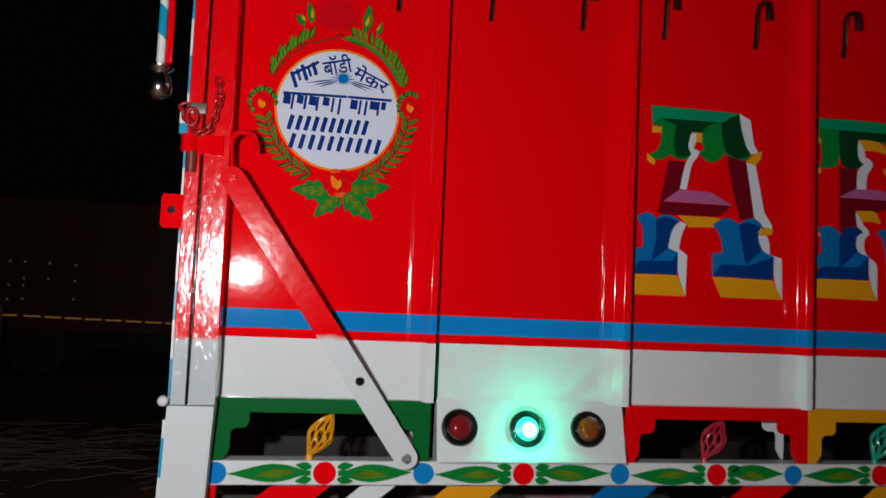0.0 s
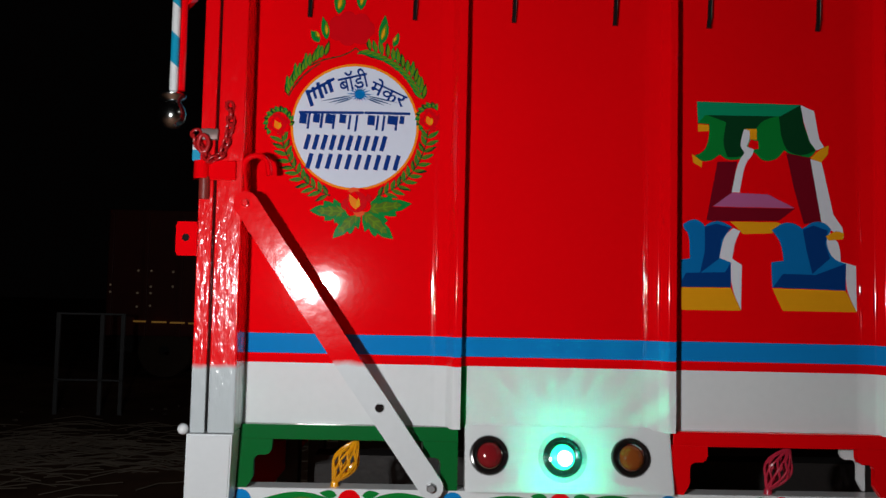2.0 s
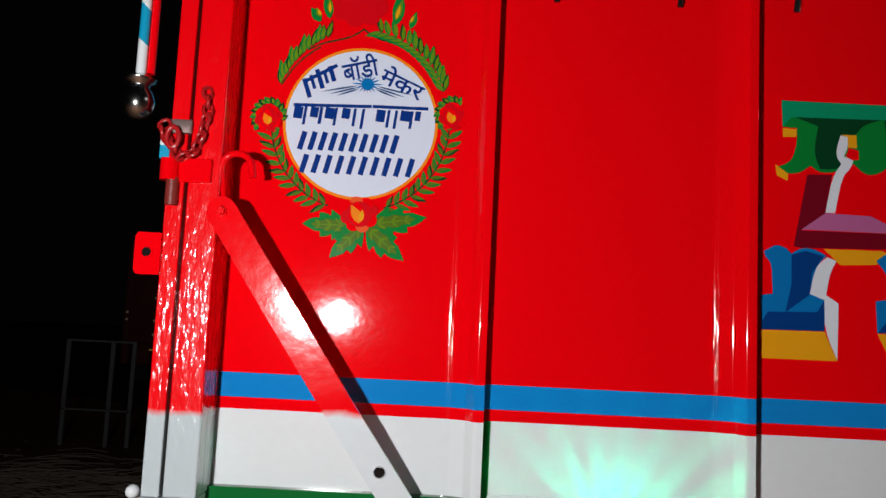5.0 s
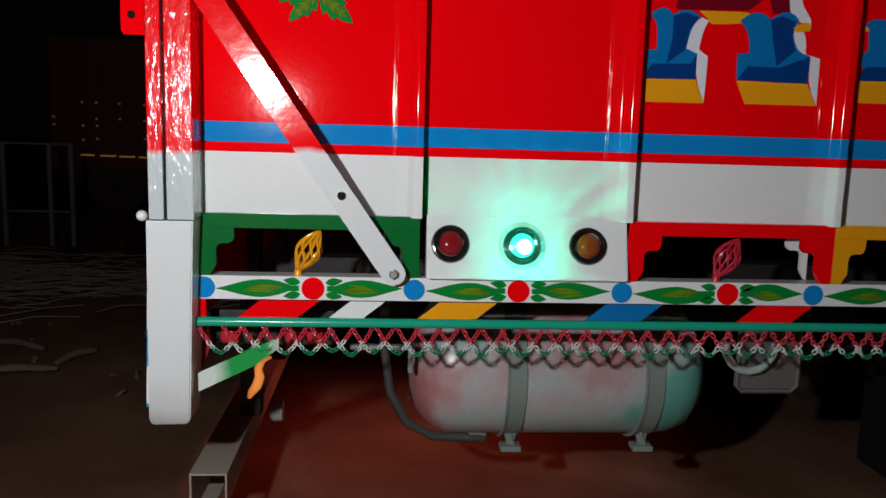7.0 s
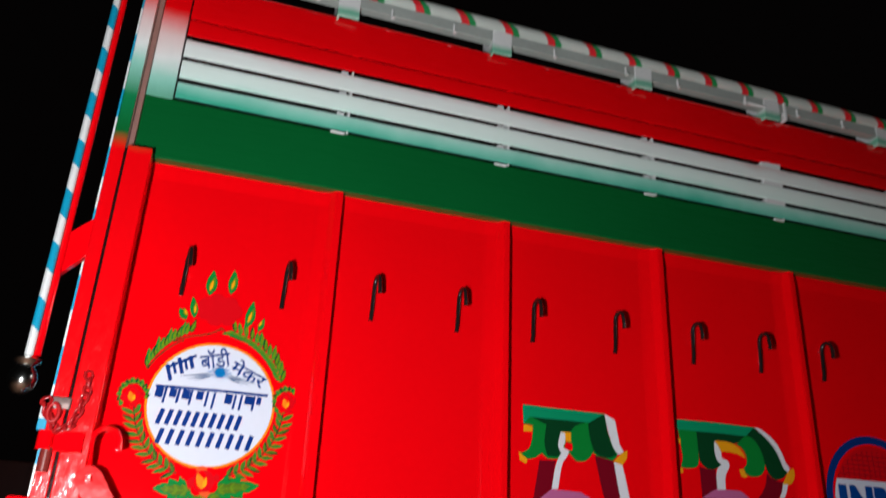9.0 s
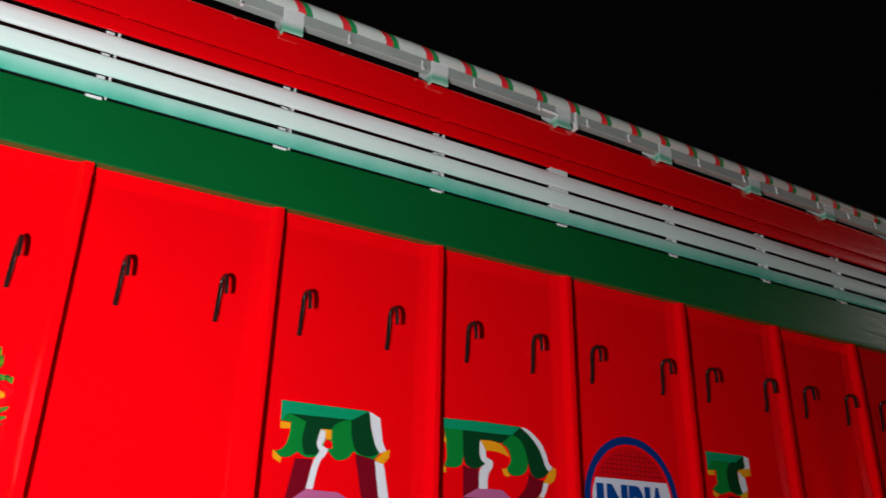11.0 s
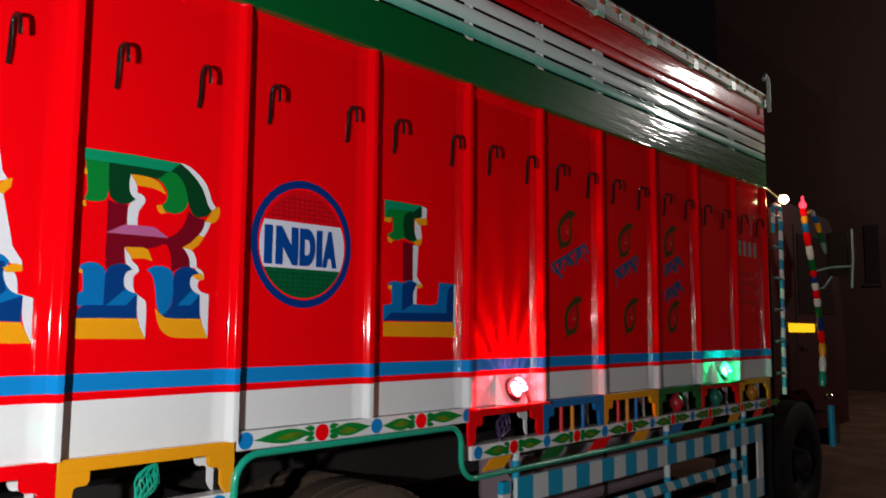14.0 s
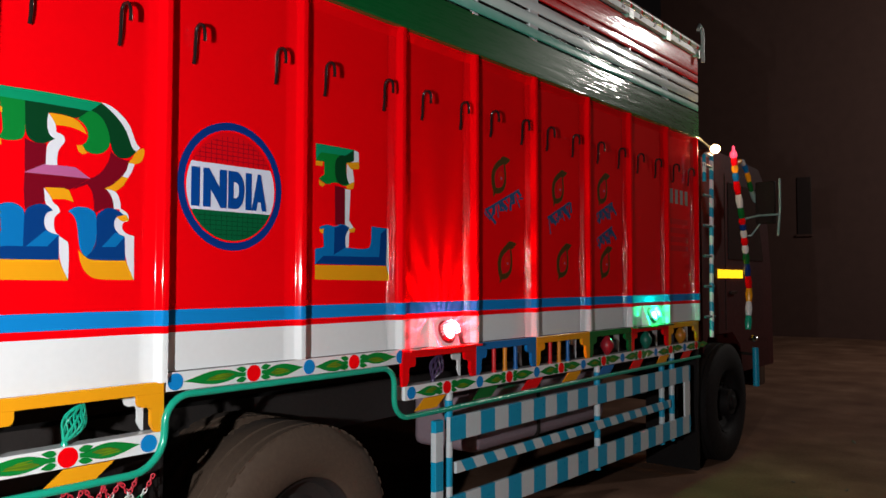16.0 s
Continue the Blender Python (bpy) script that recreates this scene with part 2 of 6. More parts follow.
def prism(bm, outline, y0, y1, mat=0):
    """An outline in x and z, from y0 (front) to y1 (back)."""
    front = [bm.verts.new((x, y0, z)) for x, z in outline]
    back = [bm.verts.new((x, y1, z)) for x, z in outline]
    f = [bm.faces.new(front), bm.faces.new(back[::-1])]
    f[0].normal_update()
    f[1].normal_update()
    k = len(outline)
    for i in range(k):
        f.append(bm.faces.new((front[i], back[i], back[(i + 1) % k], front[(i + 1) % k])))
    for q in f:
        q.material_index = mat
    bmesh.ops.triangulate(bm, faces=f[:2])
    return bm


def tube(bm, points, r, n=8, closed=False, caps=True):
    """A round bar along points. r: one radius, or one for each point."""
    pts = [Vector(p) for p in points]
    k = len(pts)
    side = None
    rings = []
    for i, p in enumerate(pts):
        a = pts[(i + 1) % k] if closed or i < k - 1 else p
        b = pts[i - 1] if closed or i else p
        d = (a - b).normalized()
        if side is None:
            side = d.orthogonal().normalized()
        side = (side - d * side.dot(d)).normalized()
        up = d.cross(side)
        rr = r[i] if isinstance(r, (list, tuple)) else r
        rings.append([bm.verts.new(p + rr * (math.cos(t) * side + math.sin(t) * up)) for t in (2 * math.pi * j / n for j in range(n))])
    for i in range(k if closed else k - 1):
        u, w = rings[i], rings[(i + 1) % k]
        for j in range(n):
            bm.faces.new((u[j], u[(j + 1) % n], w[(j + 1) % n], w[j]))
    if caps and not closed:
        bm.faces.new(rings[0][::-1])
        bm.faces.new(rings[-1])
    return bm


def turned(bm, profile, axis, centre, n=20):
    """Turns a profile of (radius, way along the axis) round the axis x, y or z through centre."""
    d = Vector([1.0 if a == axis else 0.0 for a in "xyz"])
    s = Vector((0, 0, 1)) if axis != "z" else Vector((1, 0, 0))
    u = d.cross(s)
    c = Vector(centre)
    rings = []
    for r, h in profile:
        rings.append([bm.verts.new(c + d * h + r * (math.cos(t) * s + math.sin(t) * u)) for t in (2 * math.pi * j / n for j in range(n))] if r > 1e-6 else [bm.verts.new(c + d * h)])
    for a, b in zip(rings, rings[1:]):
        for j in range(n):
            q = [a[j % len(a)], a[(j + 1) % len(a)], b[(j + 1) % len(b)], b[j % len(b)]]
            q = [v for i, v in enumerate(q) if v not in q[:i]]
            if len(q) > 2:
                bm.faces.new(q)
    return bm


def disc(cx, cz, r, n=28, squash=1.0):
    return [(cx + r * math.cos(2 * math.pi * i / n), cz + squash * r * math.sin(2 * math.pi * i / n)) for i in range(n)]


def leaf(cx, cz, length, width, turn, n=7, bend=0.0, peak=0.8):
    """A pointed leaf whose stalk end is at cx, cz."""
    side = [(length * i / n, width * math.sin(math.pi * (i / n) ** peak)) for i in range(n + 1)]
    shape = [(a, b + bend * a * a) for a, b in side] + [(a, -b + bend * a * a) for a, b in side[-2:0:-1]]
    c, s = math.cos(radians(turn)), math.sin(radians(turn))
    return [(cx + a * c - b * s, cz + a * s + b * c) for a, b in shape]


# ---- the ground and what closes the yard ----
def soil():
    m, n, l, b = nodes_of("dusty_yard_floor")
    c = ramp(n, l, noise_at(n, l, 1.3, 8.0), (0.3, (0.125, 0.058, 0.035)), (0.5, (0.18, 0.09, 0.055)), (0.62, (0.22, 0.115, 0.073)), (0.75, (0.3, 0.17, 0.11)))
    finish("dusty_yard_floor", n, l, b, c, 0.85, 0.6, 18, 0.4)
    b.inputs["Specular IOR Level"].default_value = 0.2
    return m


bm = bmesh.new()
bmesh.ops.create_grid(bm, x_segments=60, y_segments=60, size=90)
for v in bm.verts:
    v.co.z = GROUND + (0.05 * (noise.noise(v.co * 0.2)) if v.co.y > 4 or v.co.x < -2 or v.co.x > 11 else 0.0)
tagged(part("ground", bm, soil()), "dusty dark brown yard floor of packed earth", "ground", kind="structure")

# ---- the truck ----
truck = thing("truck", (3.8, 1.2, GROUND), "hand-painted red cargo truck parked on the yard floor", "truck")
LENGTH, WIDE = 7.62, 2.4
JOINTS = [-0.01, 0.616, 1.233, 1.868, 2.482, 3.131, 3.767, 4.372, 4.985, 5.66, 6.3, 6.98, 7.62]
Z_LOW, Z_WHITE, Z_RED, Z_BLUE, Z_TOP = 1.262, 1.438, 1.465, 1.522, 2.885


def panel_mesh(width, low, far):
    """One pressed panel: a flat sheet, a slant out to a rib, and the step back; painted in bands."""
    w = width
    section = [(0.0, 0.0), (w - 0.094, 0.0), (w - 0.087, -0.0006), (w - 0.081, -0.002), (w - 0.075, -0.004), (w - 0.046, -0.0125), (w - 0.041, -0.015), (w - 0.0375, -0.019), (w - 0.0255, -0.0375), (w - 0.022, -0.0405), (w - 0.017, -0.0418), (w - 0.0004, -0.042), (w, -0.0416), (w, 0.004)]
    rows = [(low, 0.0), (Z_WHITE, 0.0), (Z_RED, 0.0), (Z_BLUE, 0.0), (1.9, 0.0), (2.3, 0.0), (Z_TOP - 0.05, 0.0), (Z_TOP - 0.03, 0.12), (Z_TOP - 0.012, 0.36), (Z_TOP + 0.03, 0.4)]
    colours = (1, 0, 2, 0, 0, 0, 0, 0, 0)
    bm = bmesh.new()
    grid = [[bm.verts.new((x, y - k * (0.042 + y) * 0.85, z)) for x, y in section] for z, k in rows]
    for j in range(len(rows) - 1):
        for i in range(len(section) - 1):
            f = bm.faces.new((grid[j][i], grid[j][i + 1], grid[j + 1][i + 1], grid[j + 1][i]))
            f.material_index = colours[j] + (3 if j < 6 and (1 if far else 2) <= i <= (4 if far else 3) else 0)
    # back sheet, for thickness
    back = [bm.verts.new(p) for p in ((0, 0.03, low), (w, 0.03, low), (w, 0.03, Z_TOP + 0.03), (0, 0.03, Z_TOP + 0.03))]
    bm.faces.new(back)
    bm.faces.new((grid[0][0], *grid[0][1:], back[1], back[0])).material_index = 1
    bm.faces.new((grid[0][0], back[0], back[3], *[r[0] for r in grid[:0:-1]]))
    return mesh_of("side_panel", bm, (red, white, blue, *(FAR_RUNS if far else NEAR_RUNS)), 65)


PANELS = []
for i, (a, b) in enumerate(zip(JOINTS, JOINTS[1:])):
    PANELS.append(part("side_panel", panel_mesh(b - a, Z_LOW if i < 4 else 1.296 if i < 6 else 1.291, i > 4), None, truck, "red pressed steel panel with blue and white bands", place=Matrix.Translation((a, 0, 0))))
# green strip on the step beside the second panel
part("joint_strip", box(bmesh.new(), 0.6165, 0.634, -0.003, 0.0, Z_LOW, Z_WHITE), green, PANELS[1], "green painted joint strip")

# box of the cargo body behind the panels, floor and chassis
bm = box(bmesh.new(), -0.01, LENGTH, 0.05, 0.09, 1.27, 3.6)
box(bm, -0.01, LENGTH, WIDE - 0.05, WIDE, 1.0, 3.6)
box(bm, LENGTH - 0.05, LENGTH, 0.09, WIDE - 0.05, 1.0, 3.6)
part("inner_wall", bm, dark_iron, truck)
part("cargo_floor", box(bmesh.new(), -0.0, LENGTH, 0.09, WIDE, 1.24, 1.29), dark_iron, truck)
part("tailgate", soft_box(-0.06, -0.02, 0.06, WIDE, 0.95, 3.6), red, truck)
bm = box(bmesh.new(), 0.1, 9.6, 0.75, 0.87, 0.78, 1.02)
box(bm, 0.1, 9.6, 1.55, 1.67, 0.78, 1.02)
for i in range(12):
    box(bm, 0.2 + i * 0.62, 0.28 + i * 0.62, 0.6, 2.3, 1.14, 1.236)
part("chassis_frame", bm, dark_iron, truck)

# rear corner post: an angle and a flange with a groove between, standing proud of the panels
part("corner_post", soft_box(-0.126, -0.086, -0.112, 0.1, 1.252, 3.6, 0.003), post_mat, truck, "red corner post with brushed lumpy paint", 40)
part("post_flange", soft_box(-0.079, -0.006, -0.11, -0.001, 1.252, Z_TOP, 0.004), post_mat, truck, "", 40)
part("post_core", box(bmesh.new(), -0.0865, -0.0785, -0.085, 0.05, 1.25, Z_TOP), black_paint, truck)
part("post_groove", soft_box(-0.0855, -0.069, -0.07, 0.02, Z_TOP + 0.003, 3.598, 0.003), paint_mat("dusty_brown_seam", (0.28, 0.14, 0.12), 0.5, 0.3, 40, 0.4), truck, "", 40)
bm = bmesh.new()
prism(bm, [(-0.132, 1.25), (-0.008, 1.25), (-0.036, 0.675), (-0.04, 0.664), (-0.05, 0.657), (-0.138, 0.655), (-0.147, 0.66), (-0.152, 0.672)], -0.12, 0.05)
bmesh.ops.bevel(bm, geom=[e for e in bm.edges if abs(e.verts[0].co.y + 0.12) < 1e-4 and abs(e.verts[1].co.y + 0.12) < 1e-4 and len(e.link_faces) == 2 and e.calc_face_angle(0) > 0.5], offset=0.004, segments=2, affect="EDGES")
for v in bm.verts:
    if v.co.y < 0:
        v.co.y += (1.25 - v.co.z) * 0.09
part("post_foot", bm, bands_z("foot_white_paint", 0.25, 0.12, 25, (0.64, (0.25, 0.24, 0.23)), (0.7, (0.55, 0.56, 0.57)), (0.8, (0.66, 0.68, 0.7))), truck, "white painted foot of the corner post", 40)
part("post_edge", prism(bmesh.new(), [(-0.152, 1.2), (-0.135, 1.2), (-0.15, 0.7), (-0.166, 0.7)], -0.04, 0.1), edge_mat, truck, "blue and white striped edge")
part("post_edge", box(bmesh.new(), -0.146, -0.132, -0.02, 0.02, 1.252, 3.6), edge_mat, truck, "blue and white striped edge")
part("post_stud", turned(bmesh.new(), [(0.0, -0.016), (0.011, -0.012), (0.016, 0.0), (0.011, 0.012), (0.0, 0.016)], "y", (-0.144, -0.11, 1.262), 12), white, truck, "white lump of weld on the post", 60)

# header beam, slats and top
bm = soft_box(-0.07, LENGTH, -0.05, 0.05, Z_TOP, 3.109, 0.005)
part("header_beam", bm, header_green, truck, "green painted header beam", 40)
def slat_mesh(x0, x1, z0, z1, lean):
    """A rolled steel slat, slightly domed across its height."""
    bm, h = bmesh.new(), z1 - z0
    front = [(-0.046 + lean * (u - 0.5) + (0.0026 if u in (0, 1) else 0.0016) * (2 * u - 1) ** 2, z0 + h * u) for u in (0, 0.03, 0.16, 0.33, 0.5, 0.67, 0.84, 0.97, 1)]
    ring = front + [(-0.037, z1), (-0.037, z0)]
    ends = [[bm.verts.new((x, y, z)) for y, z in ring] for x in (x0, x1)]
    for i in range(len(ring)):
        k = (i + 1) % len(ring)
        bm.faces.new((ends[0][i], ends[0][k], ends[1][k], ends[1][i]))
    bm.faces.new(ends[0][::-1])
    bm.faces.new(ends[1])
    bmesh.ops.recalc_face_normals(bm, faces=bm.faces)
    return bm


SLATS = [(3.124, 3.184), (3.203, 3.271), (3.29, 3.358), (3.378, 3.44), (3.447, 3.6)]
for i, (a, b) in enumerate(SLATS):
    part("side_slat", slat_mesh(0.021, LENGTH, a, b, (0.003, -0.002, 0.004, -0.001, 0.002)[i]), slat_mat if i < 3 else slat_red, truck, "long white steel slat" if i < 3 else "long red steel slat", 40)
part("slat_backing", box(bmesh.new(), 0.03, LENGTH - 0.05, 0.035, 0.048, 3.109, 3.6), black_paint, truck)
part("slat_end", soft_box(-0.07, 0.016, -0.05, 0.05, 3.109, 3.6, 0.004), post_mat, truck, "", 40)
GAPS = [(3.11, 3.123), (3.184, 3.203), (3.271, 3.29), (3.358, 3.378)]
for i, x in enumerate(JOINTS[1:-1]):
    part("slat_strut", box(bmesh.new(), x - 0.013, x - 0.006, -0.041, 0.01, 3.1, 3.375), white, truck)
    part("slat_clip", soft_box(x - 0.07, x - 0.02, -0.055, -0.03, 3.102, 3.112, 0.003), white, truck)
    # spacers show in the gaps beside each strut; at the slat joints they are long and flush
    for a, b in GAPS[1:]:
        part("slat_spacer", box(bmesh.new(), x - (0.09 if i % 4 == 3 else 0.05), x - (-0.004 if i % 4 == 3 else 0.025), -0.0445 if i % 4 == 3 else -0.028, 0.0, a - 0.001, b + 0.001), white, truck)
    part("slat_spacer", box(bmesh.new(), x - 0.02, x + 0.006, -0.04, 0.0, 3.439, 3.448), slat_red, truck)

# roof rail: a striped tube on a channel, on flat brackets, with pins hanging below
RAIL_Y, RAIL_Z = -0.062, 3.726
part("roof_rail", tube(bmesh.new(), [(0.05, RAIL_Y, RAIL_Z), (LENGTH, RAIL_Y, RAIL_Z - 0.045)], 0.029, 14), rail_stripe, truck, "white tube with red and green spiral stripes", 60)
bm = soft_box(0.05, LENGTH, RAIL_Y - 0.008, RAIL_Y + 0.03, RAIL_Z - 0.077, RAIL_Z - 0.027, 0.003)
for v in bm.verts:
    v.co.z -= 0.045 * v.co.x / LENGTH
rail_white = paint_mat("rail_dull_white", (0.34, 0.37, 0.355), 0.4, 0.2, 40, 0.4)
part("rail_channel", bm, rail_white, truck)
bracket_mat = bands_z("bracket_paint", 0.3, 0.2, 40, (3.58, (0.45, 0.66, 0.56)), (3.61, (0.12, 0.45, 0.3)), (3.635, WHITE), (3.7, WHITE))
for i, x in enumerate(JOINTS):
    k = 0.03 if i == 4 else 0.0
    bm = soft_box(x - 0.094 + k, x - 0.012 + k, RAIL_Y - 0.011, RAIL_Y - 0.002, 3.588, 3.7, 0.003)
    box(bm, x - 0.094 + k, x - 0.086 + k, RAIL_Y - 0.004, 0.04, 3.588, 3.7)
    part("rail_bracket", bm, bracket_mat, truck, "white bracket with green overspray")
    if i == 4:
        part("rail_latch", tube(bmesh.new(), [(x - 0.17, RAIL_Y - 0.01, 3.642), (x - 0.06, RAIL_Y - 0.01, 3.642)], 0.008, 8), white, truck, "", 60)
        part("rail_plate", soft_box(x + 0.04, x + 0.055, RAIL_Y - 0.014, RAIL_Y + 0.02, 3.6, 3.7, 0.003), white, truck)
    if i < 12:
        for k in ((0.113, 0.453), (0.112, 0.361), (0.173, 0.499))[i % 3]:
            part("rail_pin", tube(bmesh.new(), [(x + k, RAIL_Y - 0.01, 3.67), (x + k, RAIL_Y - 0.012, 3.642), (x + k + 0.003, RAIL_Y - 0.014, 3.63)], [0.005, 0.005, 0.009], 6), white, truck)
part("rail_end", tube(bmesh.new(), [(LENGTH - 0.02, -0.1, 3.55), (LENGTH - 0.02, -0.1, 3.79), (LENGTH - 0.035, -0.1, 3.84), (LENGTH - 0.085, -0.1, 3.86), (LENGTH - 0.12, -0.1, 3.81)], 0.017, 8), rail_white, truck, "", 60)


# ---- painted decoration ----
LETTER = {"A": PANELS[2], "R": PANELS[3], "L": PANELS[5]}
LAYER = {}


def rounded(outline):
    """Rounds the shallow corners of an outline and keeps the sharp ones."""
    if not 8 <= len(outline) <= 24:
        return list(outline)
    for _ in range(2):
        k, out = len(outline), []
        for i, (x, z) in enumerate(outline):
            ax, az = outline[i - 1]
            bx, bz = outline[(i + 1) % k]
            ux, uz, wx, wz = x - ax, z - az, bx - x, bz - z
            turn = abs(math.atan2(ux * wz - uz * wx, ux * wx + uz * wz))
            if 0.2 < turn < 1.0:
                out += [(x - ux * 0.25, z - uz * 0.25), (x + wx * 0.25, z + wz * 0.25)]
            else:
                out.append((x, z))
        outline = out
    return outline


PATCH = {"disc": "painted_field", "paint_red": "painted_petal", "dull_red": "painted_petal", "red_light": "painted_petal", "flower_rim": "painted_petal", "pink": "painted_petal", "orange": "painted_petal", "yellow": "painted_petal", "ink": "painted_bar", "far_blue": "painted_bar", "far_white": "painted_bar", "maroon": "painted_bar", "blue": "painted_ray", "emblem_green": "painted_field"}


def paint(key, colour, *outline):
    """A flat patch of paint on a panel; where patches overlap, the later one lies a hair above."""
    panel = LETTER[key] if isinstance(key, str) else key
    xs, zs = [p[0] for p in outline], [p[1] for p in outline]
    mine = (min(xs), max(xs), min(zs), max(zs))
    under = [k for a, b, c, d, k in LAYER.setdefault(panel, []) if a < mine[1] and b > mine[0] and c < mine[3] and d > mine[2]]
    level = max(under, default=0) + 1
    LAYER[panel].append((*mine, level))
    bm = bmesh.new()
    face = bm.faces.new([bm.verts.new((x, -0.0005 - 0.00016 * level, z)) for x, z in rounded(outline)])
    face.normal_update()
    bmesh.ops.triangulate(bm, faces=[face])
    for f in bm.faces:
        f.normal_update()
        if f.normal.y > 0:
            f.normal_flip()
    kind = "letter_segment" if isinstance(key, str) else PATCH.get(colour, "painted_leaf")
    me = bpy.data.meshes.new(kind)
    bm.to_mesh(me)
    bm.free()
    me.materials.append(PAINT[colour])
    ob = part(kind, me, None, panel, place=WORLD_OF[panel])
    ob.matrix_parent_inverse = Matrix.Identity(4)
    ob.matrix_basis = Matrix.Identity(4)
    return ob



# painted letter A
paint("A", "green_mid", (0.07, 2.233), (0.381, 2.231), (0.387, 2.186), (0.409, 2.121), (0.428, 2.095), (0.412, 2.074), (0.387, 2.07), (0.362, 2.074), (0.332, 2.093), (0.312, 2.067), (0.279, 2.058), (0.262, 2.065), (0.243, 2.085), (0.2, 2.062), (0.163, 2.059), (0.139, 2.076), (0.113, 2.056), (0.08, 2.054), (0.061, 2.069), (0.097, 2.086), (0.108, 2.137), (0.107, 2.166), (0.073, 2.168))
paint("A", "green_dark", (0.316, 2.194), (0.383, 2.232), (0.39, 2.178), (0.403, 2.127), (0.425, 2.095), (0.391, 2.078), (0.357, 2.083), (0.334, 2.1), (0.322, 2.141))
paint("A", "green_dark", (0.103, 2.193), (0.316, 2.197), (0.266, 2.181), (0.246, 2.153), (0.213, 2.153), (0.202, 2.113), (0.216, 2.083), (0.2, 2.069), (0.162, 2.069), (0.147, 2.11), (0.158, 2.173))
paint("A", "green_light", (0.07, 2.233), (0.381, 2.231), (0.32, 2.195), (0.095, 2.193), (0.073, 2.168))
paint("A", "paint_red", (0.231, 2.123), (0.254, 2.118), (0.255, 2.095), (0.238, 2.094), (0.224, 2.102))
paint("A", "white", (0.211, 2.153), (0.228, 2.15), (0.229, 2.123), (0.219, 2.102), (0.242, 2.093), (0.235, 2.073), (0.215, 2.053), (0.198, 1.964), (0.175, 1.964), (0.192, 2.052), (0.213, 2.083), (0.198, 2.105))
paint("A", "yellow", (0.211, 2.155), (0.249, 2.155), (0.25, 2.123), (0.229, 2.124), (0.228, 2.15))
paint("A", "yellow", (0.073, 2.165), (0.107, 2.163), (0.106, 2.145), (0.074, 2.143))
paint("A", "yellow", (0.056, 2.076), (0.087, 2.054), (0.085, 2.036), (0.06, 2.049))
paint("A", "white", (0.381, 2.231), (0.422, 2.213), (0.437, 2.13), (0.452, 2.106), (0.428, 2.095), (0.409, 2.121), (0.391, 2.178))
paint("A", "yellow", (0.41, 2.071), (0.444, 2.102), (0.466, 2.111), (0.463, 2.084), (0.442, 2.059))
paint("A", "maroon", (0.132, 2.054), (0.191, 2.056), (0.175, 1.963), (0.119, 1.921), (0.12, 1.877), (0.1, 1.88))
paint("A", "maroon", (0.338, 2.085), (0.41, 2.073), (0.442, 1.882), (0.39, 1.875), (0.361, 1.977))
paint("A", "white", (0.41, 2.069), (0.444, 2.059), (0.478, 1.905), (0.506, 1.865), (0.509, 1.836), (0.47, 1.859), (0.442, 1.884))
paint("A", "pink", (0.175, 1.963), (0.283, 1.96), (0.363, 1.921), (0.119, 1.921))
paint("A", "maroon", (0.119, 1.919), (0.363, 1.92), (0.315, 1.882), (0.12, 1.877))
paint("A", "yellow", (0.17, 1.877), (0.307, 1.878), (0.324, 1.874), (0.296, 1.845), (0.209, 1.84), (0.187, 1.862))
paint("A", "blue", (0.03, 1.866), (0.058, 1.883), (0.081, 1.877), (0.095, 1.862), (0.114, 1.876), (0.144, 1.878), (0.177, 1.861), (0.151, 1.832), (0.138, 1.769), (0.175, 1.756), (0.172, 1.684), (0.025, 1.681), (0.022, 1.761), (0.051, 1.766), (0.048, 1.84), (0.032, 1.852))
paint("A", "navy", (0.095, 1.86), (0.129, 1.87), (0.171, 1.859), (0.144, 1.821), (0.138, 1.767), (0.081, 1.723), (0.095, 1.789))
paint("A", "navy", (0.026, 1.699), (0.04, 1.723), (0.155, 1.727), (0.172, 1.756), (0.172, 1.683), (0.025, 1.681))
paint("A", "yellow", (0.024, 1.68), (0.172, 1.682), (0.202, 1.615), (0.027, 1.614))
paint("A", "white", (0.151, 1.834), (0.179, 1.858), (0.2, 1.849), (0.185, 1.819), (0.176, 1.768), (0.205, 1.749), (0.202, 1.617), (0.173, 1.683), (0.172, 1.756), (0.138, 1.769))
paint("A", "blue", (0.294, 1.854), (0.326, 1.878), (0.361, 1.878), (0.385, 1.861), (0.419, 1.884), (0.452, 1.881), (0.471, 1.861), (0.458, 1.825), (0.474, 1.773), (0.515, 1.761), (0.513, 1.681), (0.295, 1.685), (0.292, 1.759), (0.329, 1.765), (0.322, 1.818))
paint("A", "navy", (0.386, 1.859), (0.419, 1.871), (0.461, 1.857), (0.453, 1.817), (0.468, 1.775), (0.414, 1.728), (0.397, 1.797))
paint("A", "navy", (0.297, 1.685), (0.327, 1.726), (0.424, 1.725), (0.514, 1.76), (0.513, 1.682))
paint("A", "yellow", (0.295, 1.683), (0.513, 1.68), (0.546, 1.618), (0.326, 1.617))
paint("A", "white", (0.454, 1.824), (0.466, 1.851), (0.496, 1.819), (0.499, 1.766), (0.544, 1.754), (0.546, 1.618), (0.514, 1.681), (0.515, 1.759), (0.473, 1.773))
paint("A", "yellow", (0.454, 1.84), (0.486, 1.856), (0.509, 1.851), (0.506, 1.832), (0.464, 1.827))
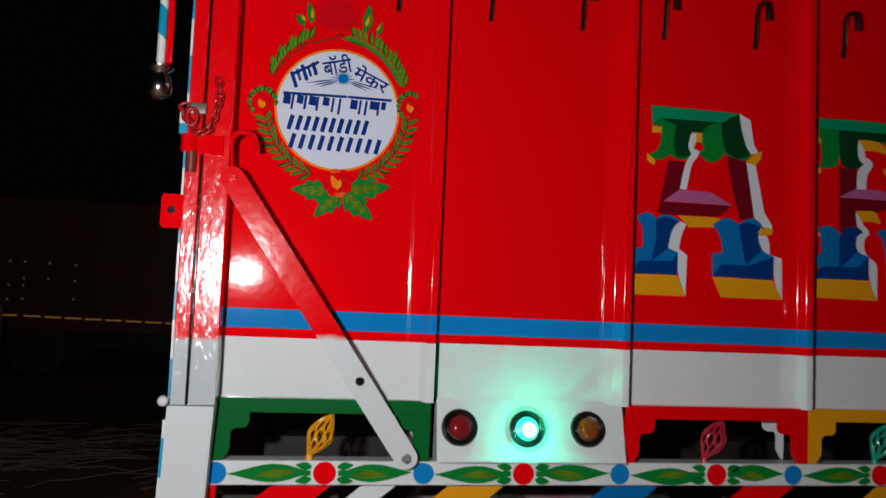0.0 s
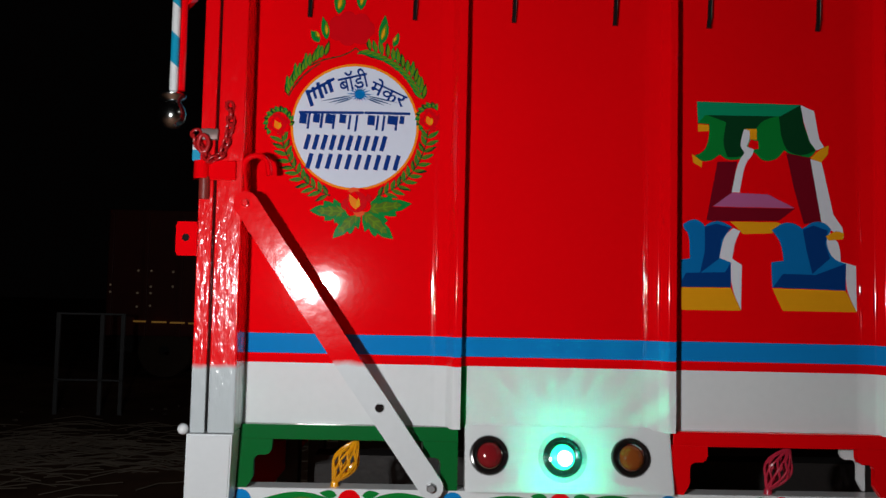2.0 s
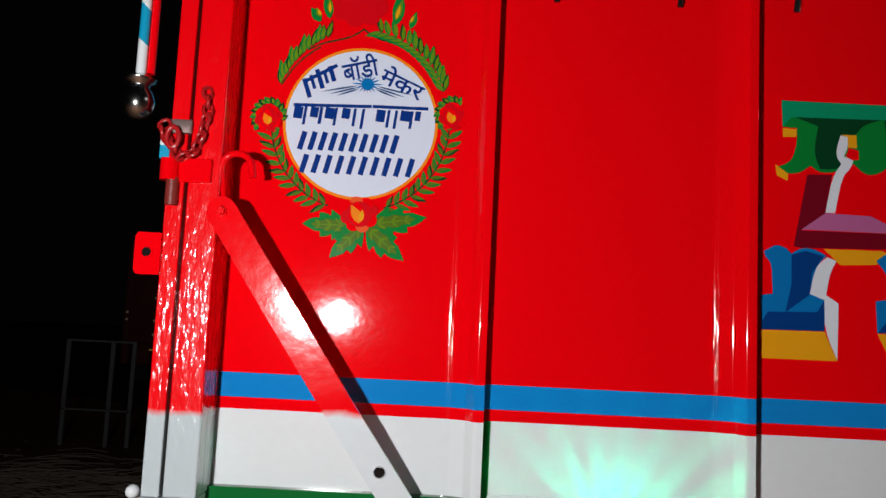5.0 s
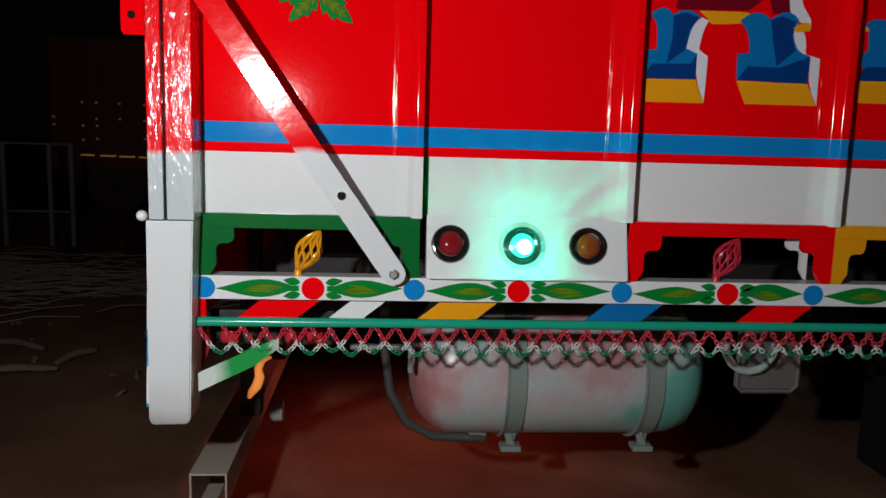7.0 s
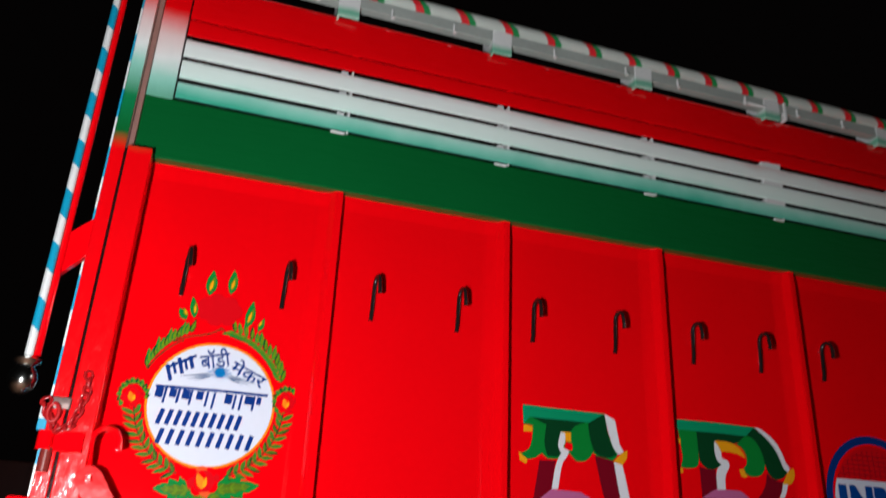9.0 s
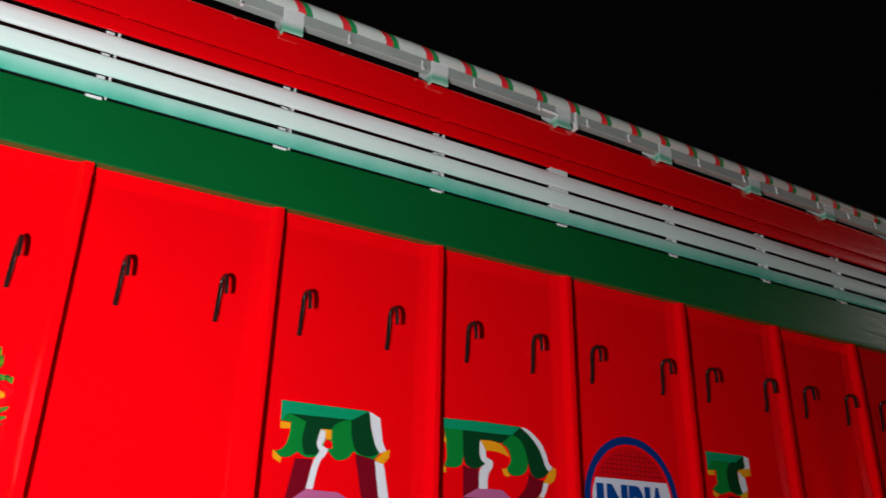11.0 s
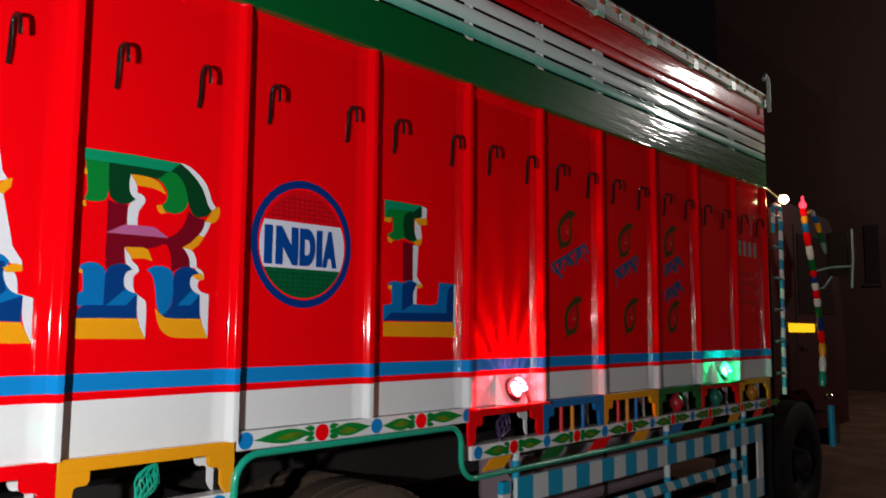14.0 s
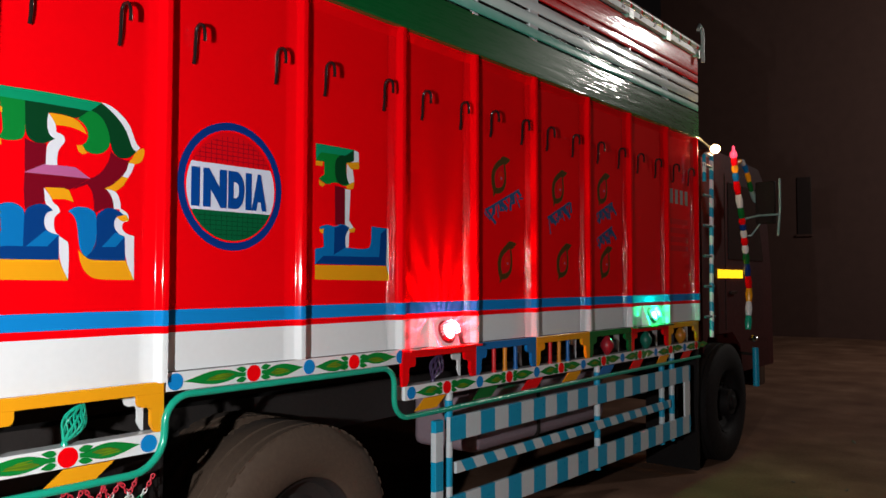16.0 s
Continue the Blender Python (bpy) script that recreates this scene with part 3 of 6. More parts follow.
# painted letter R
paint("R", "green_mid", (0.041, 2.206), (0.119, 2.210), (0.121, 2.111), (0.117, 2.085), (0.101, 2.075), (0.074, 2.070), (0.052, 2.071), (0.043, 2.077), (0.055, 2.100), (0.049, 2.146))
paint("R", "green_dark", (0.118, 2.208), (0.333, 2.210), (0.315, 2.194), (0.286, 2.172), (0.260, 2.176), (0.226, 2.180), (0.192, 2.177), (0.191, 2.152), (0.193, 2.119), (0.203, 2.101), (0.215, 2.095), (0.193, 2.078), (0.165, 2.072), (0.143, 2.077), (0.127, 2.092), (0.121, 2.111))
paint("R", "green_mid", (0.331, 2.210), (0.358, 2.204), (0.385, 2.178), (0.401, 2.139), (0.405, 2.107), (0.393, 2.078), (0.363, 2.061), (0.332, 2.062), (0.311, 2.073), (0.306, 2.088), (0.320, 2.099), (0.325, 2.113), (0.324, 2.138), (0.307, 2.163), (0.286, 2.172), (0.311, 2.193))
paint("R", "green_dark", (0.369, 2.241), (0.400, 2.222), (0.433, 2.195), (0.461, 2.161), (0.476, 2.124), (0.500, 2.089), (0.485, 2.071), (0.459, 2.058), (0.437, 2.058), (0.417, 2.071), (0.405, 2.100), (0.399, 2.139), (0.382, 2.180), (0.356, 2.204), (0.331, 2.208))
paint("R", "green_light", (0.036, 2.240), (0.196, 2.244), (0.371, 2.242), (0.331, 2.206), (0.177, 2.206), (0.039, 2.204))
paint("R", "maroon", (0.120, 2.083), (0.146, 2.074), (0.187, 2.075), (0.187, 2.006), (0.122, 1.974))
paint("R", "maroon", (0.122, 1.976), (0.331, 1.976), (0.272, 1.931), (0.254, 1.934), (0.185, 1.930), (0.185, 1.902), (0.186, 1.879), (0.166, 1.876), (0.139, 1.863), (0.125, 1.855), (0.120, 1.919))
paint("R", "maroon", (0.330, 1.974), (0.358, 1.987), (0.384, 2.014), (0.401, 2.048), (0.406, 2.078), (0.426, 2.062), (0.453, 2.055), (0.475, 2.052), (0.475, 2.036), (0.457, 2.004), (0.426, 1.969), (0.391, 1.947), (0.411, 1.926), (0.420, 1.904), (0.419, 1.878), (0.388, 1.878), (0.363, 1.865), (0.351, 1.859), (0.349, 1.899), (0.342, 1.935), (0.326, 1.955), (0.272, 1.931))
paint("R", "pink", (0.183, 2.008), (0.284, 2.008), (0.336, 1.975), (0.120, 1.974))
paint("R", "white", (0.192, 2.177), (0.217, 2.143), (0.218, 2.118), (0.239, 2.112), (0.248, 2.099), (0.245, 2.084), (0.228, 2.063), (0.223, 2.040), (0.223, 2.008), (0.187, 2.006), (0.187, 2.075), (0.215, 2.095), (0.201, 2.101), (0.191, 2.117), (0.188, 2.148))
paint("R", "yellow", (0.194, 2.177), (0.226, 2.178), (0.260, 2.176), (0.286, 2.168), (0.307, 2.150), (0.321, 2.124), (0.288, 2.137), (0.261, 2.141), (0.238, 2.142), (0.217, 2.141))
paint("R", "yellow", (0.286, 2.083), (0.308, 2.086), (0.315, 2.069), (0.324, 2.061), (0.306, 2.055), (0.293, 2.063))
paint("R", "white", (0.369, 2.243), (0.395, 2.241), (0.432, 2.221), (0.469, 2.188), (0.488, 2.152), (0.496, 2.123), (0.515, 2.103), (0.500, 2.089), (0.484, 2.099), (0.474, 2.128), (0.459, 2.163), (0.431, 2.197), (0.400, 2.222))
paint("R", "yellow", (0.500, 2.091), (0.526, 2.106), (0.534, 2.095), (0.526, 2.063), (0.511, 2.047), (0.493, 2.041), (0.471, 2.045), (0.487, 2.067))
paint("R", "white", (0.473, 2.045), (0.495, 2.044), (0.485, 2.016), (0.469, 1.989), (0.449, 1.993), (0.465, 2.018))
paint("R", "yellow", (0.449, 1.995), (0.471, 1.991), (0.452, 1.961), (0.429, 1.942), (0.406, 1.936), (0.387, 1.946), (0.418, 1.964))
paint("R", "white", (0.391, 1.945), (0.425, 1.941), (0.439, 1.921), (0.446, 1.897), (0.445, 1.878), (0.421, 1.878), (0.418, 1.903), (0.409, 1.926))
paint("R", "white", (0.183, 1.930), (0.208, 1.899), (0.212, 1.884), (0.232, 1.872), (0.236, 1.854), (0.225, 1.844), (0.210, 1.856), (0.201, 1.870), (0.188, 1.877))
paint("R", "yellow", (0.185, 1.932), (0.248, 1.935), (0.264, 1.929), (0.281, 1.892), (0.250, 1.898), (0.210, 1.895))
paint("R", "blue", (0.040, 1.860), (0.059, 1.872), (0.085, 1.876), (0.108, 1.868), (0.125, 1.851), (0.123, 1.812), (0.122, 1.736), (0.037, 1.734), (0.038, 1.773), (0.055, 1.782), (0.052, 1.833), (0.044, 1.847))
paint("R", "navy", (0.125, 1.853), (0.140, 1.867), (0.166, 1.877), (0.190, 1.877), (0.205, 1.867), (0.215, 1.856), (0.193, 1.848), (0.186, 1.831), (0.186, 1.807), (0.196, 1.788), (0.234, 1.780), (0.235, 1.695), (0.034, 1.693), (0.041, 1.724), (0.054, 1.737), (0.122, 1.738), (0.123, 1.812))
paint("R", "blue", (0.131, 1.738), (0.190, 1.791), (0.234, 1.780), (0.197, 1.740))
paint("R", "white", (0.193, 1.850), (0.213, 1.858), (0.227, 1.846), (0.216, 1.834), (0.218, 1.794), (0.231, 1.778), (0.256, 1.762), (0.268, 1.753), (0.267, 1.631), (0.235, 1.695), (0.234, 1.778), (0.196, 1.788), (0.186, 1.809), (0.186, 1.833))
paint("R", "yellow", (0.034, 1.695), (0.235, 1.697), (0.267, 1.629), (0.036, 1.631))
paint("R", "blue", (0.263, 1.859), (0.276, 1.871), (0.300, 1.878), (0.330, 1.876), (0.351, 1.864), (0.360, 1.849), (0.362, 1.754), (0.328, 1.705), (0.303, 1.728), (0.293, 1.816), (0.281, 1.847))
paint("R", "navy", (0.358, 1.851), (0.369, 1.865), (0.396, 1.881), (0.421, 1.880), (0.443, 1.870), (0.457, 1.859), (0.435, 1.851), (0.423, 1.839), (0.422, 1.823), (0.429, 1.804), (0.445, 1.789), (0.462, 1.784), (0.466, 1.697), (0.342, 1.696), (0.324, 1.707), (0.363, 1.746))
paint("R", "blue", (0.379, 1.744), (0.427, 1.796), (0.462, 1.782), (0.429, 1.746))
paint("R", "white", (0.443, 1.881), (0.467, 1.871), (0.477, 1.852), (0.473, 1.838), (0.458, 1.835), (0.452, 1.825), (0.452, 1.807), (0.470, 1.792), (0.497, 1.787), (0.499, 1.631), (0.466, 1.697), (0.462, 1.784), (0.440, 1.791), (0.424, 1.810), (0.421, 1.833), (0.431, 1.851), (0.457, 1.859), (0.441, 1.871))
paint("R", "yellow", (0.429, 1.851), (0.457, 1.859), (0.468, 1.859), (0.477, 1.840), (0.451, 1.835))
paint("R", "yellow", (0.297, 1.731), (0.324, 1.707), (0.344, 1.698), (0.466, 1.699), (0.499, 1.631), (0.362, 1.632), (0.333, 1.647), (0.309, 1.677))
paint("R", "yellow", (0.041, 2.176), (0.050, 2.172), (0.051, 2.155), (0.040, 2.157))
paint("R", "yellow", (0.041, 2.070), (0.050, 2.071), (0.051, 2.053), (0.040, 2.052))
paint("R", "yellow", (0.039, 1.853), (0.051, 1.847), (0.052, 1.837), (0.038, 1.839))
# painted letter L
paint("L", "green_mid", (0.083, 2.238), (0.318, 2.238), (0.319, 2.186), (0.269, 2.167), (0.271, 2.105), (0.321, 2.077), (0.257, 2.059), (0.206, 2.08), (0.15, 2.056), (0.102, 2.083), (0.135, 2.105), (0.134, 2.162), (0.085, 2.16))
paint("L", "green_dark", (0.318, 2.236), (0.319, 2.186), (0.269, 2.167), (0.265, 2.13), (0.297, 2.081), (0.239, 2.063), (0.202, 2.086), (0.197, 2.175), (0.236, 2.205))
paint("L", "green_light", (0.083, 2.238), (0.318, 2.238), (0.263, 2.204), (0.113, 2.201), (0.085, 2.165))
paint("L", "white", (0.318, 2.238), (0.35, 2.229), (0.351, 2.165), (0.31, 2.148), (0.321, 2.09), (0.289, 2.074), (0.271, 2.105), (0.273, 2.164), (0.319, 2.186))
paint("L", "yellow", (0.269, 2.172), (0.351, 2.185), (0.352, 2.152), (0.301, 2.144))
paint("L", "yellow", (0.083, 2.16), (0.127, 2.161), (0.123, 2.139), (0.083, 2.14))
paint("L", "yellow", (0.102, 2.077), (0.141, 2.061), (0.125, 2.047), (0.106, 2.055))
paint("L", "yellow", (0.266, 2.063), (0.321, 2.09), (0.316, 2.057), (0.284, 2.047))
paint("L", "maroon", (0.199, 2.06), (0.266, 2.055), (0.265, 1.886), (0.203, 1.883))
paint("L", "white", (0.262, 2.05), (0.297, 2.048), (0.289, 1.906), (0.324, 1.869), (0.29, 1.848), (0.287, 1.782), (0.265, 1.781))
paint("L", "blue", (0.106, 1.866), (0.154, 1.884), (0.198, 1.87), (0.242, 1.892), (0.293, 1.874), (0.264, 1.834), (0.269, 1.781), (0.414, 1.777), (0.433, 1.801), (0.436, 1.887), (0.543, 1.883), (0.539, 1.703), (0.083, 1.703), (0.082, 1.769), (0.135, 1.78), (0.129, 1.848))
paint("L", "navy", (0.198, 1.867), (0.245, 1.885), (0.289, 1.874), (0.268, 1.835), (0.265, 1.781), (0.195, 1.747), (0.197, 1.807))
paint("L", "navy", (0.086, 1.703), (0.131, 1.74), (0.489, 1.743), (0.499, 1.857), (0.543, 1.883), (0.539, 1.702))
paint("L", "white", (0.543, 1.885), (0.58, 1.871), (0.566, 1.632), (0.539, 1.702))
paint("L", "yellow", (0.083, 1.698), (0.539, 1.701), (0.566, 1.63), (0.084, 1.635))
paint("L", "yellow", (0.106, 1.859), (0.134, 1.861), (0.131, 1.839), (0.11, 1.844))
paint("L", "yellow", (0.286, 1.867), (0.328, 1.876), (0.324, 1.856), (0.293, 1.851))

# hooks for the tarpaulin ropes
def hook_mesh():
    pts = [(0, -0.006, 0.0), (0.001, -0.011, 0.03), (0.003, -0.012, 0.11)]
    pts += [(0.004 + 0.0012 * i, -0.012 - 0.023 * (1 - math.cos(a)), 0.125 + 0.025 * math.sin(a)) for i, a in enumerate(math.pi * i / 6 for i in range(7))]
    pts += [(0.013, -0.058, 0.1), (0.013, -0.057, 0.083)]
    return mesh_of("rope_hook", tube(bmesh.new(), pts, 0.007, 8), black_paint, 60)


HOOK = hook_mesh()
for i, a in enumerate(JOINTS[:-1]):
    for k in ((0.159, 0.469), (0.137, 0.438), (0.103, 0.43), (0.125, 0.427), (0.111, 0.501), (0.128, 0.51))[i] if i < 6 else (0.158, 0.48):
        ob = part("rope_hook", HOOK, None, PANELS[i], "black painted steel rope hook", place=Matrix.Translation((a + k, 0, 2.453)))
        ob.matrix_parent_inverse = WORLD_OF[PANELS[i]].inverted()


# bottom rail in three stretches, with painted dots and leaves
def bottom_rail(x0, x1, z, dots, first_blue=True):
    rail = part("bottom_rail", soft_box(x0, x1, -0.018, 0.05, z - 0.035, z + 0.035, 0.003), white, truck, "white rail painted with green leaves and dots", 40)
    d = -0.0195
    for i, x in enumerate(dots):
        is_blue = (i % 2 == 0) == first_blue
        part("dot", prism(bmesh.new(), disc(x, z, 0.031 if is_blue else 0.033, 24), d - 0.001, d + 0.0015), blue if is_blue else red, rail)
        if not is_blue:
            for s in (-1, 1):
                n = dots[i + s] if 0 <= i + s < len(dots) else x + s * 0.3
                far = abs(n - x) - 0.04
                bm = prism(bmesh.new(), leaf(n - s * 0.032, z + 0.003 * s, far * 0.86, 0.0265, (0 if s < 0 else 180) + 1.5 * math.sin(7 * x), 9, 0.0, 1.2), d - 0.0005, d + 0.0015)
                part("leaf", bm, PAINT["green_mid"], rail)
                part("leaf_light", prism(bmesh.new(), leaf(n - s * far * 0.44, z - 0.002, far * 0.4, 0.011, (0 if s < 0 else 180) + 3 * math.sin(5 * x), 8, 0.0, 1.0), d - 0.001, d + 0.0015), PAINT["olive"], rail)
                for q in range(3):
                    part("leaf_light", prism(bmesh.new(), leaf(n - s * far * (0.4 + 0.07 * q), z - 0.007 + 0.006 * q, far * (0.36 - 0.07 * q), 0.0026, (0 if s < 0 else 180) + s * (4 - 4 * q) + 3 * math.sin(9 * x + q), 6), d - 0.0016, d + 0.001), PAINT["lime"], rail)
                neck = sorted((x + s * 0.04, x + s * (0.06 + 0.1 * far)))
                part("leaf", prism(bmesh.new(), [(neck[0], z - 0.008), (neck[1], z - 0.008), (neck[1], z + 0.008), (neck[0], z + 0.008)], d - 0.0004, d + 0.0015), PAINT["green_mid"], rail)
                for h in (-1, 1):
                    part("leaf", prism(bmesh.new(), leaf(x + s * 0.036, z + h * 0.017, 0.05, 0.0115, (0 if s > 0 else 180) + h * s * 8), d - 0.0005, d + 0.0015), PAINT["green_mid"], rail)
    return rail


bottom_rail(-0.03, 2.475, 1.05, [-0.003, 0.306, 0.599, 0.908, 1.22, 1.547, 1.817, 2.138, 2.425])
bottom_rail(2.49, 3.77, 1.258, [2.528, 2.879, 3.171, 3.44, 3.757])
bottom_rail(3.79, LENGTH, 1.073, [3.838, 4.12, 4.41, 4.7, 4.998, 5.29, 5.58, 5.87, 6.16, 6.45, 6.74, 7.03, 7.32, 7.58])

# green pipe below the rail, stepping over the rear wheel
pts = [(-0.03, -0.03, 0.952), (2.35, -0.03, 0.952)]
pts += [(2.35 + 0.13 * math.sin(a), -0.03, 0.952 + 0.13 * (1 - math.cos(a))) for a in (math.pi / 2 * i / 6 for i in range(1, 7))]
pts += [(2.48 + 0.1 * (1 - math.cos(a)), -0.03, 1.11 + 0.1 * math.sin(a)) for a in (math.pi / 2 * i / 6 for i in range(7))]
pts += [(3.62, -0.03, 1.212)]
pts += [(3.62 + 0.08 * math.sin(a), -0.03, 1.132 + 0.08 * math.cos(a)) for a in (math.pi / 2 * i / 5 for i in range(1, 6))]
pts += [(3.7 + 0.1 * (1 - math.cos(a)), -0.03, 1.06 - 0.1 * math.sin(a)) for a in (math.pi / 2 * i / 5 for i in range(6))]
pts += [(LENGTH, -0.03, 0.975)]
part("green_pipe", tube(bmesh.new(), pts, 0.014, 10), teal, truck, "teal green pipe under the rail", 60)


# slanted plates between rail and pipe
def slant(x, w, z0, z1, material):
    s = 0.075
    part("slanted_plate", prism(bmesh.new(), [(x, z0), (x + w, z0), (x + w + s, z1), (x + s, z1)], -0.024, -0.018), material, truck)


for i, x in enumerate((0.08, 0.34, 0.6, 1.1, 1.57, 2.05)):
    slant(x, 0.17 if i != 1 else 0.1, 0.955, 1.014, (red, white, yellow, PAINT["blue"], red, yellow)[i])
for i in range(8):
    slant(3.86 + i * 0.48, 0.17, 0.98, 1.037, (yellow, green, red, yellow, PAINT["blue"], red, yellow, red)[i])


# frames under the panels with scrolled corners
def scroll(side, x, z_top, w=0.085, h=0.165):
    """The outline of a scrolled corner bracket, hanging from the top of a frame; side: 1 at the left end, -1 at the right."""
    o = [(0, 0), (w + 0.015, 0), (w + 0.015, -0.066), (w + 0.01, -0.078), (w, -0.084), (w - 0.012, -0.084)]
    o += [(w - 0.018 - 0.018 * math.sin(a), -0.084 - 0.018 * (1 - math.cos(a))) for a in (math.pi / 2 * i / 4 for i in range(5))]
    o += [(w - 0.036, -0.125), (w - 0.036, -0.145), (w - 0.042, -0.157), (w - 0.054, -h), (0, -h)]
    return [(x + side * a, z_top + b) for a, b in o]


def bracket_frame(a, b, z_top, z_low, material, label):
    f = part("bracket_frame", soft_box(a, b, -0.028, 0.0, z_top - 0.042, z_top, 0.003), material, truck, label, 40)
    h = z_top - z_low - 0.004
    for s, x in ((1, a), (-1, b)):
        part("corner_scroll", prism(bmesh.new(), scroll(s, x, z_top - 0.002, 0.085, h), -0.026, -0.006), material, f)
    part("inner_scroll", prism(bmesh.new(), scroll(-1, b - 0.03, z_top - 0.005, 0.06, h), 0.06, 0.07), white, f)
    return f


FRAMES = [(0, green, 1.265, 1.085), (2, red, 1.265, 1.085), (3, yellow, 1.265, 1.085), (6, red, 1.288, 1.108), (7, PAINT["blue"], 1.288, 1.108), (8, yellow, 1.288, 1.108), (9, green, 1.288, 1.108), (10, red, 1.288, 1.108), (11, yellow, 1.288, 1.108)]
NAMES = {0: "green", 2: "red", 3: "yellow", 6: "red", 7: "blue", 8: "yellow", 9: "green", 10: "red", 11: "yellow"}
for i, m, zt, zl in FRAMES:
    bracket_frame(JOINTS[i] - 0.006 + (0.003 if i else 0), JOINTS[i + 1] - 0.004, zt, zl, m, NAMES[i] + " frame with scrolled corners")


# twisted wire baskets standing on the rail
def basket(x, z0, height, material, lean=0.06, name="wire_basket"):
    stem = part(name, turned(bmesh.new(), [(0.013, 0.0), (0.011, 0.014), (0.006, 0.026), (0.0, 0.027)], "z", (x - lean * 0.5, 0.01, z0 - 0.008), 10), material, truck, "twisted wire basket ornament", 60)
    for k in range(18):
        pts = []
        for i in range(15):
            s = i / 14
            r = 0.034 * math.sin(math.pi * s) ** 0.8 + 0.003
            a = 2 * math.pi * (k // 2) / 9 + (1.5 * s if k % 2 else -1.1 * s)
            pts.append((x + lean * (s - 0.5) + 0.008 * math.sin(2 * math.pi * s) + r * math.cos(a), 0.01 + r * math.sin(a), z0 + 0.008 + (height - 0.008) * s))
        part("wire", tube(bmesh.new(), pts, 0.0033, 5), material, stem, "", 60)


basket(0.29, 1.09, 0.125, yellow)
basket(1.55, 1.09, 0.125, paint_mat("crimson_paint", (0.5, 0.02, 0.05), 0.3))
basket(2.17, 1.09, 0.125, teal)
basket(4.07, 1.115, 0.13, paint_mat("dark_violet_paint", (0.05, 0.03, 0.08), 0.3))
for p in (7, 8):
    for k, m in ((0.2, paint_mat("spindle_red", (0.55, 0.01, 0.015), 0.35)), (0.31, paint_mat("spindle_yellow", (0.6, 0.2, 0.01), 0.35)), (0.42, paint_mat("spindle_blue", (0.006, 0.1, 0.32), 0.35))):
        x = JOINTS[p] + k
        part("spindle", turned(bmesh.new(), [(0.016, 0), (0.016, 0.012), (0.0125, 0.018), (0.0125, 0.135), (0.016, 0.145)], "z", (x, 0.0, 1.106), 10), m, truck, "", 50)
for p, m in ((9, paint_mat("finial_red", (0.3, 0.01, 0.02), 0.4)), (10, paint_mat("spindle_teal", (0.006, 0.12, 0.08), 0.45)), (11, paint_mat("finial_yellow", (0.4, 0.15, 0.01), 0.4))):
    x = JOINTS[p] + 0.3
    part("finial", turned(bmesh.new(), [(0.012, 0), (0.02, 0.01), (0.045, 0.05), (0.048, 0.08), (0.03, 0.115), (0.01, 0.135), (0.0, 0.14)], "z", (x, 0.0, 1.106), 14), m, truck, "", 60)


# lamp box under the second panel: a plate that leans out, with three lamps
def lamp_y(z):
    return -0.006 - (1.272 - z) / 0.182 * 0.05


bm = bmesh.new()
x0, x1 = 0.632, 1.226
v = [bm.verts.new(p) for x in (x0, x1) for p in ((x, 0.03, 1.272), (x, -0.006, 1.272), (x, -0.056, 1.09), (x, 0.03, 1.086))]
for q in ((0, 1, 2, 3), (7, 6, 5, 4), (1, 5, 6, 2), (0, 4, 5, 1), (2, 6, 7, 3), (3, 7, 4, 0)):
    bm.faces.new([v[i] for i in q])
bmesh.ops.bevel(bm, geom=list(bm.edges), offset=0.003, segments=2, affect="EDGES")
part("lamp_box", bm, white, truck, "white leaning lamp box", 40)
TILT = math.atan2(0.05, 0.182)


def marker_lamp(parent, x, z, y, lens_material, tilt, label, crown=False, ring=False):
    """A round lamp: dark housing, bright rim, domed lens; the lit ones have a crown of teeth that throws rays."""
    m = Matrix.Translation((x, y, z)) @ Matrix.Rotation(-tilt, 4, "X")
    bm = turned(bmesh.new(), [(0.056, 0.004), (0.056, -0.004), (0.053, -0.011), (0.048, -0.012), (0.043, -0.009), (0.04, -0.003), (0.0, -0.003)], "y", (0, 0, 0), 28)
    if crown:
        for v in bm.verts:
            v.co.y *= 0.35
    h = part("marker_lamp", bm, black_paint, parent, label, 40, place=m)

    def sub(name, b, mat, smooth=40):
        o = part(name, b, mat, h, "", smooth, place=m)
        o.matrix_parent_inverse = Matrix.Identity(4)
        o.matrix_basis = Matrix.Identity(4)
        return o

    k = 0.5 if crown else 1.0
    sub("lens", turned(bmesh.new(), [(0.036, -0.003), (0.036, -0.003 - 0.005 * k), (0.03, -0.003 - 0.014 * k), (0.018, -0.003 - 0.02 * k), (0.0, -0.003 - 0.022 * k)], "y", (0, 0, 0), 24), lens_material, 60)
    sub("rim", turned(bmesh.new(), [(0.038, -0.002), (0.038, -0.012 * k), (0.035, -0.014 * k), (0.035, -0.002)], "y", (0, 0, 0), 28), steel)
    if crown:
        sub("bulb", turned(bmesh.new(), [(0.024, -0.0095), (0.02, -0.0135), (0.01, -0.0156), (0.0, -0.016)], "y", (0.004, 0, -0.003), 18), lit_core[lens_material.name], 60)
    if ring:
        sub("gasket", turned(bmesh.new(), [(0.07, 0.002), (0.07, -0.003), (0.057, -0.004), (0.056, 0.002)], "y", (0, 0, 0), 28), paint_mat("grey_gasket", (0.4, 0.42, 0.42), 0.5))
    return h


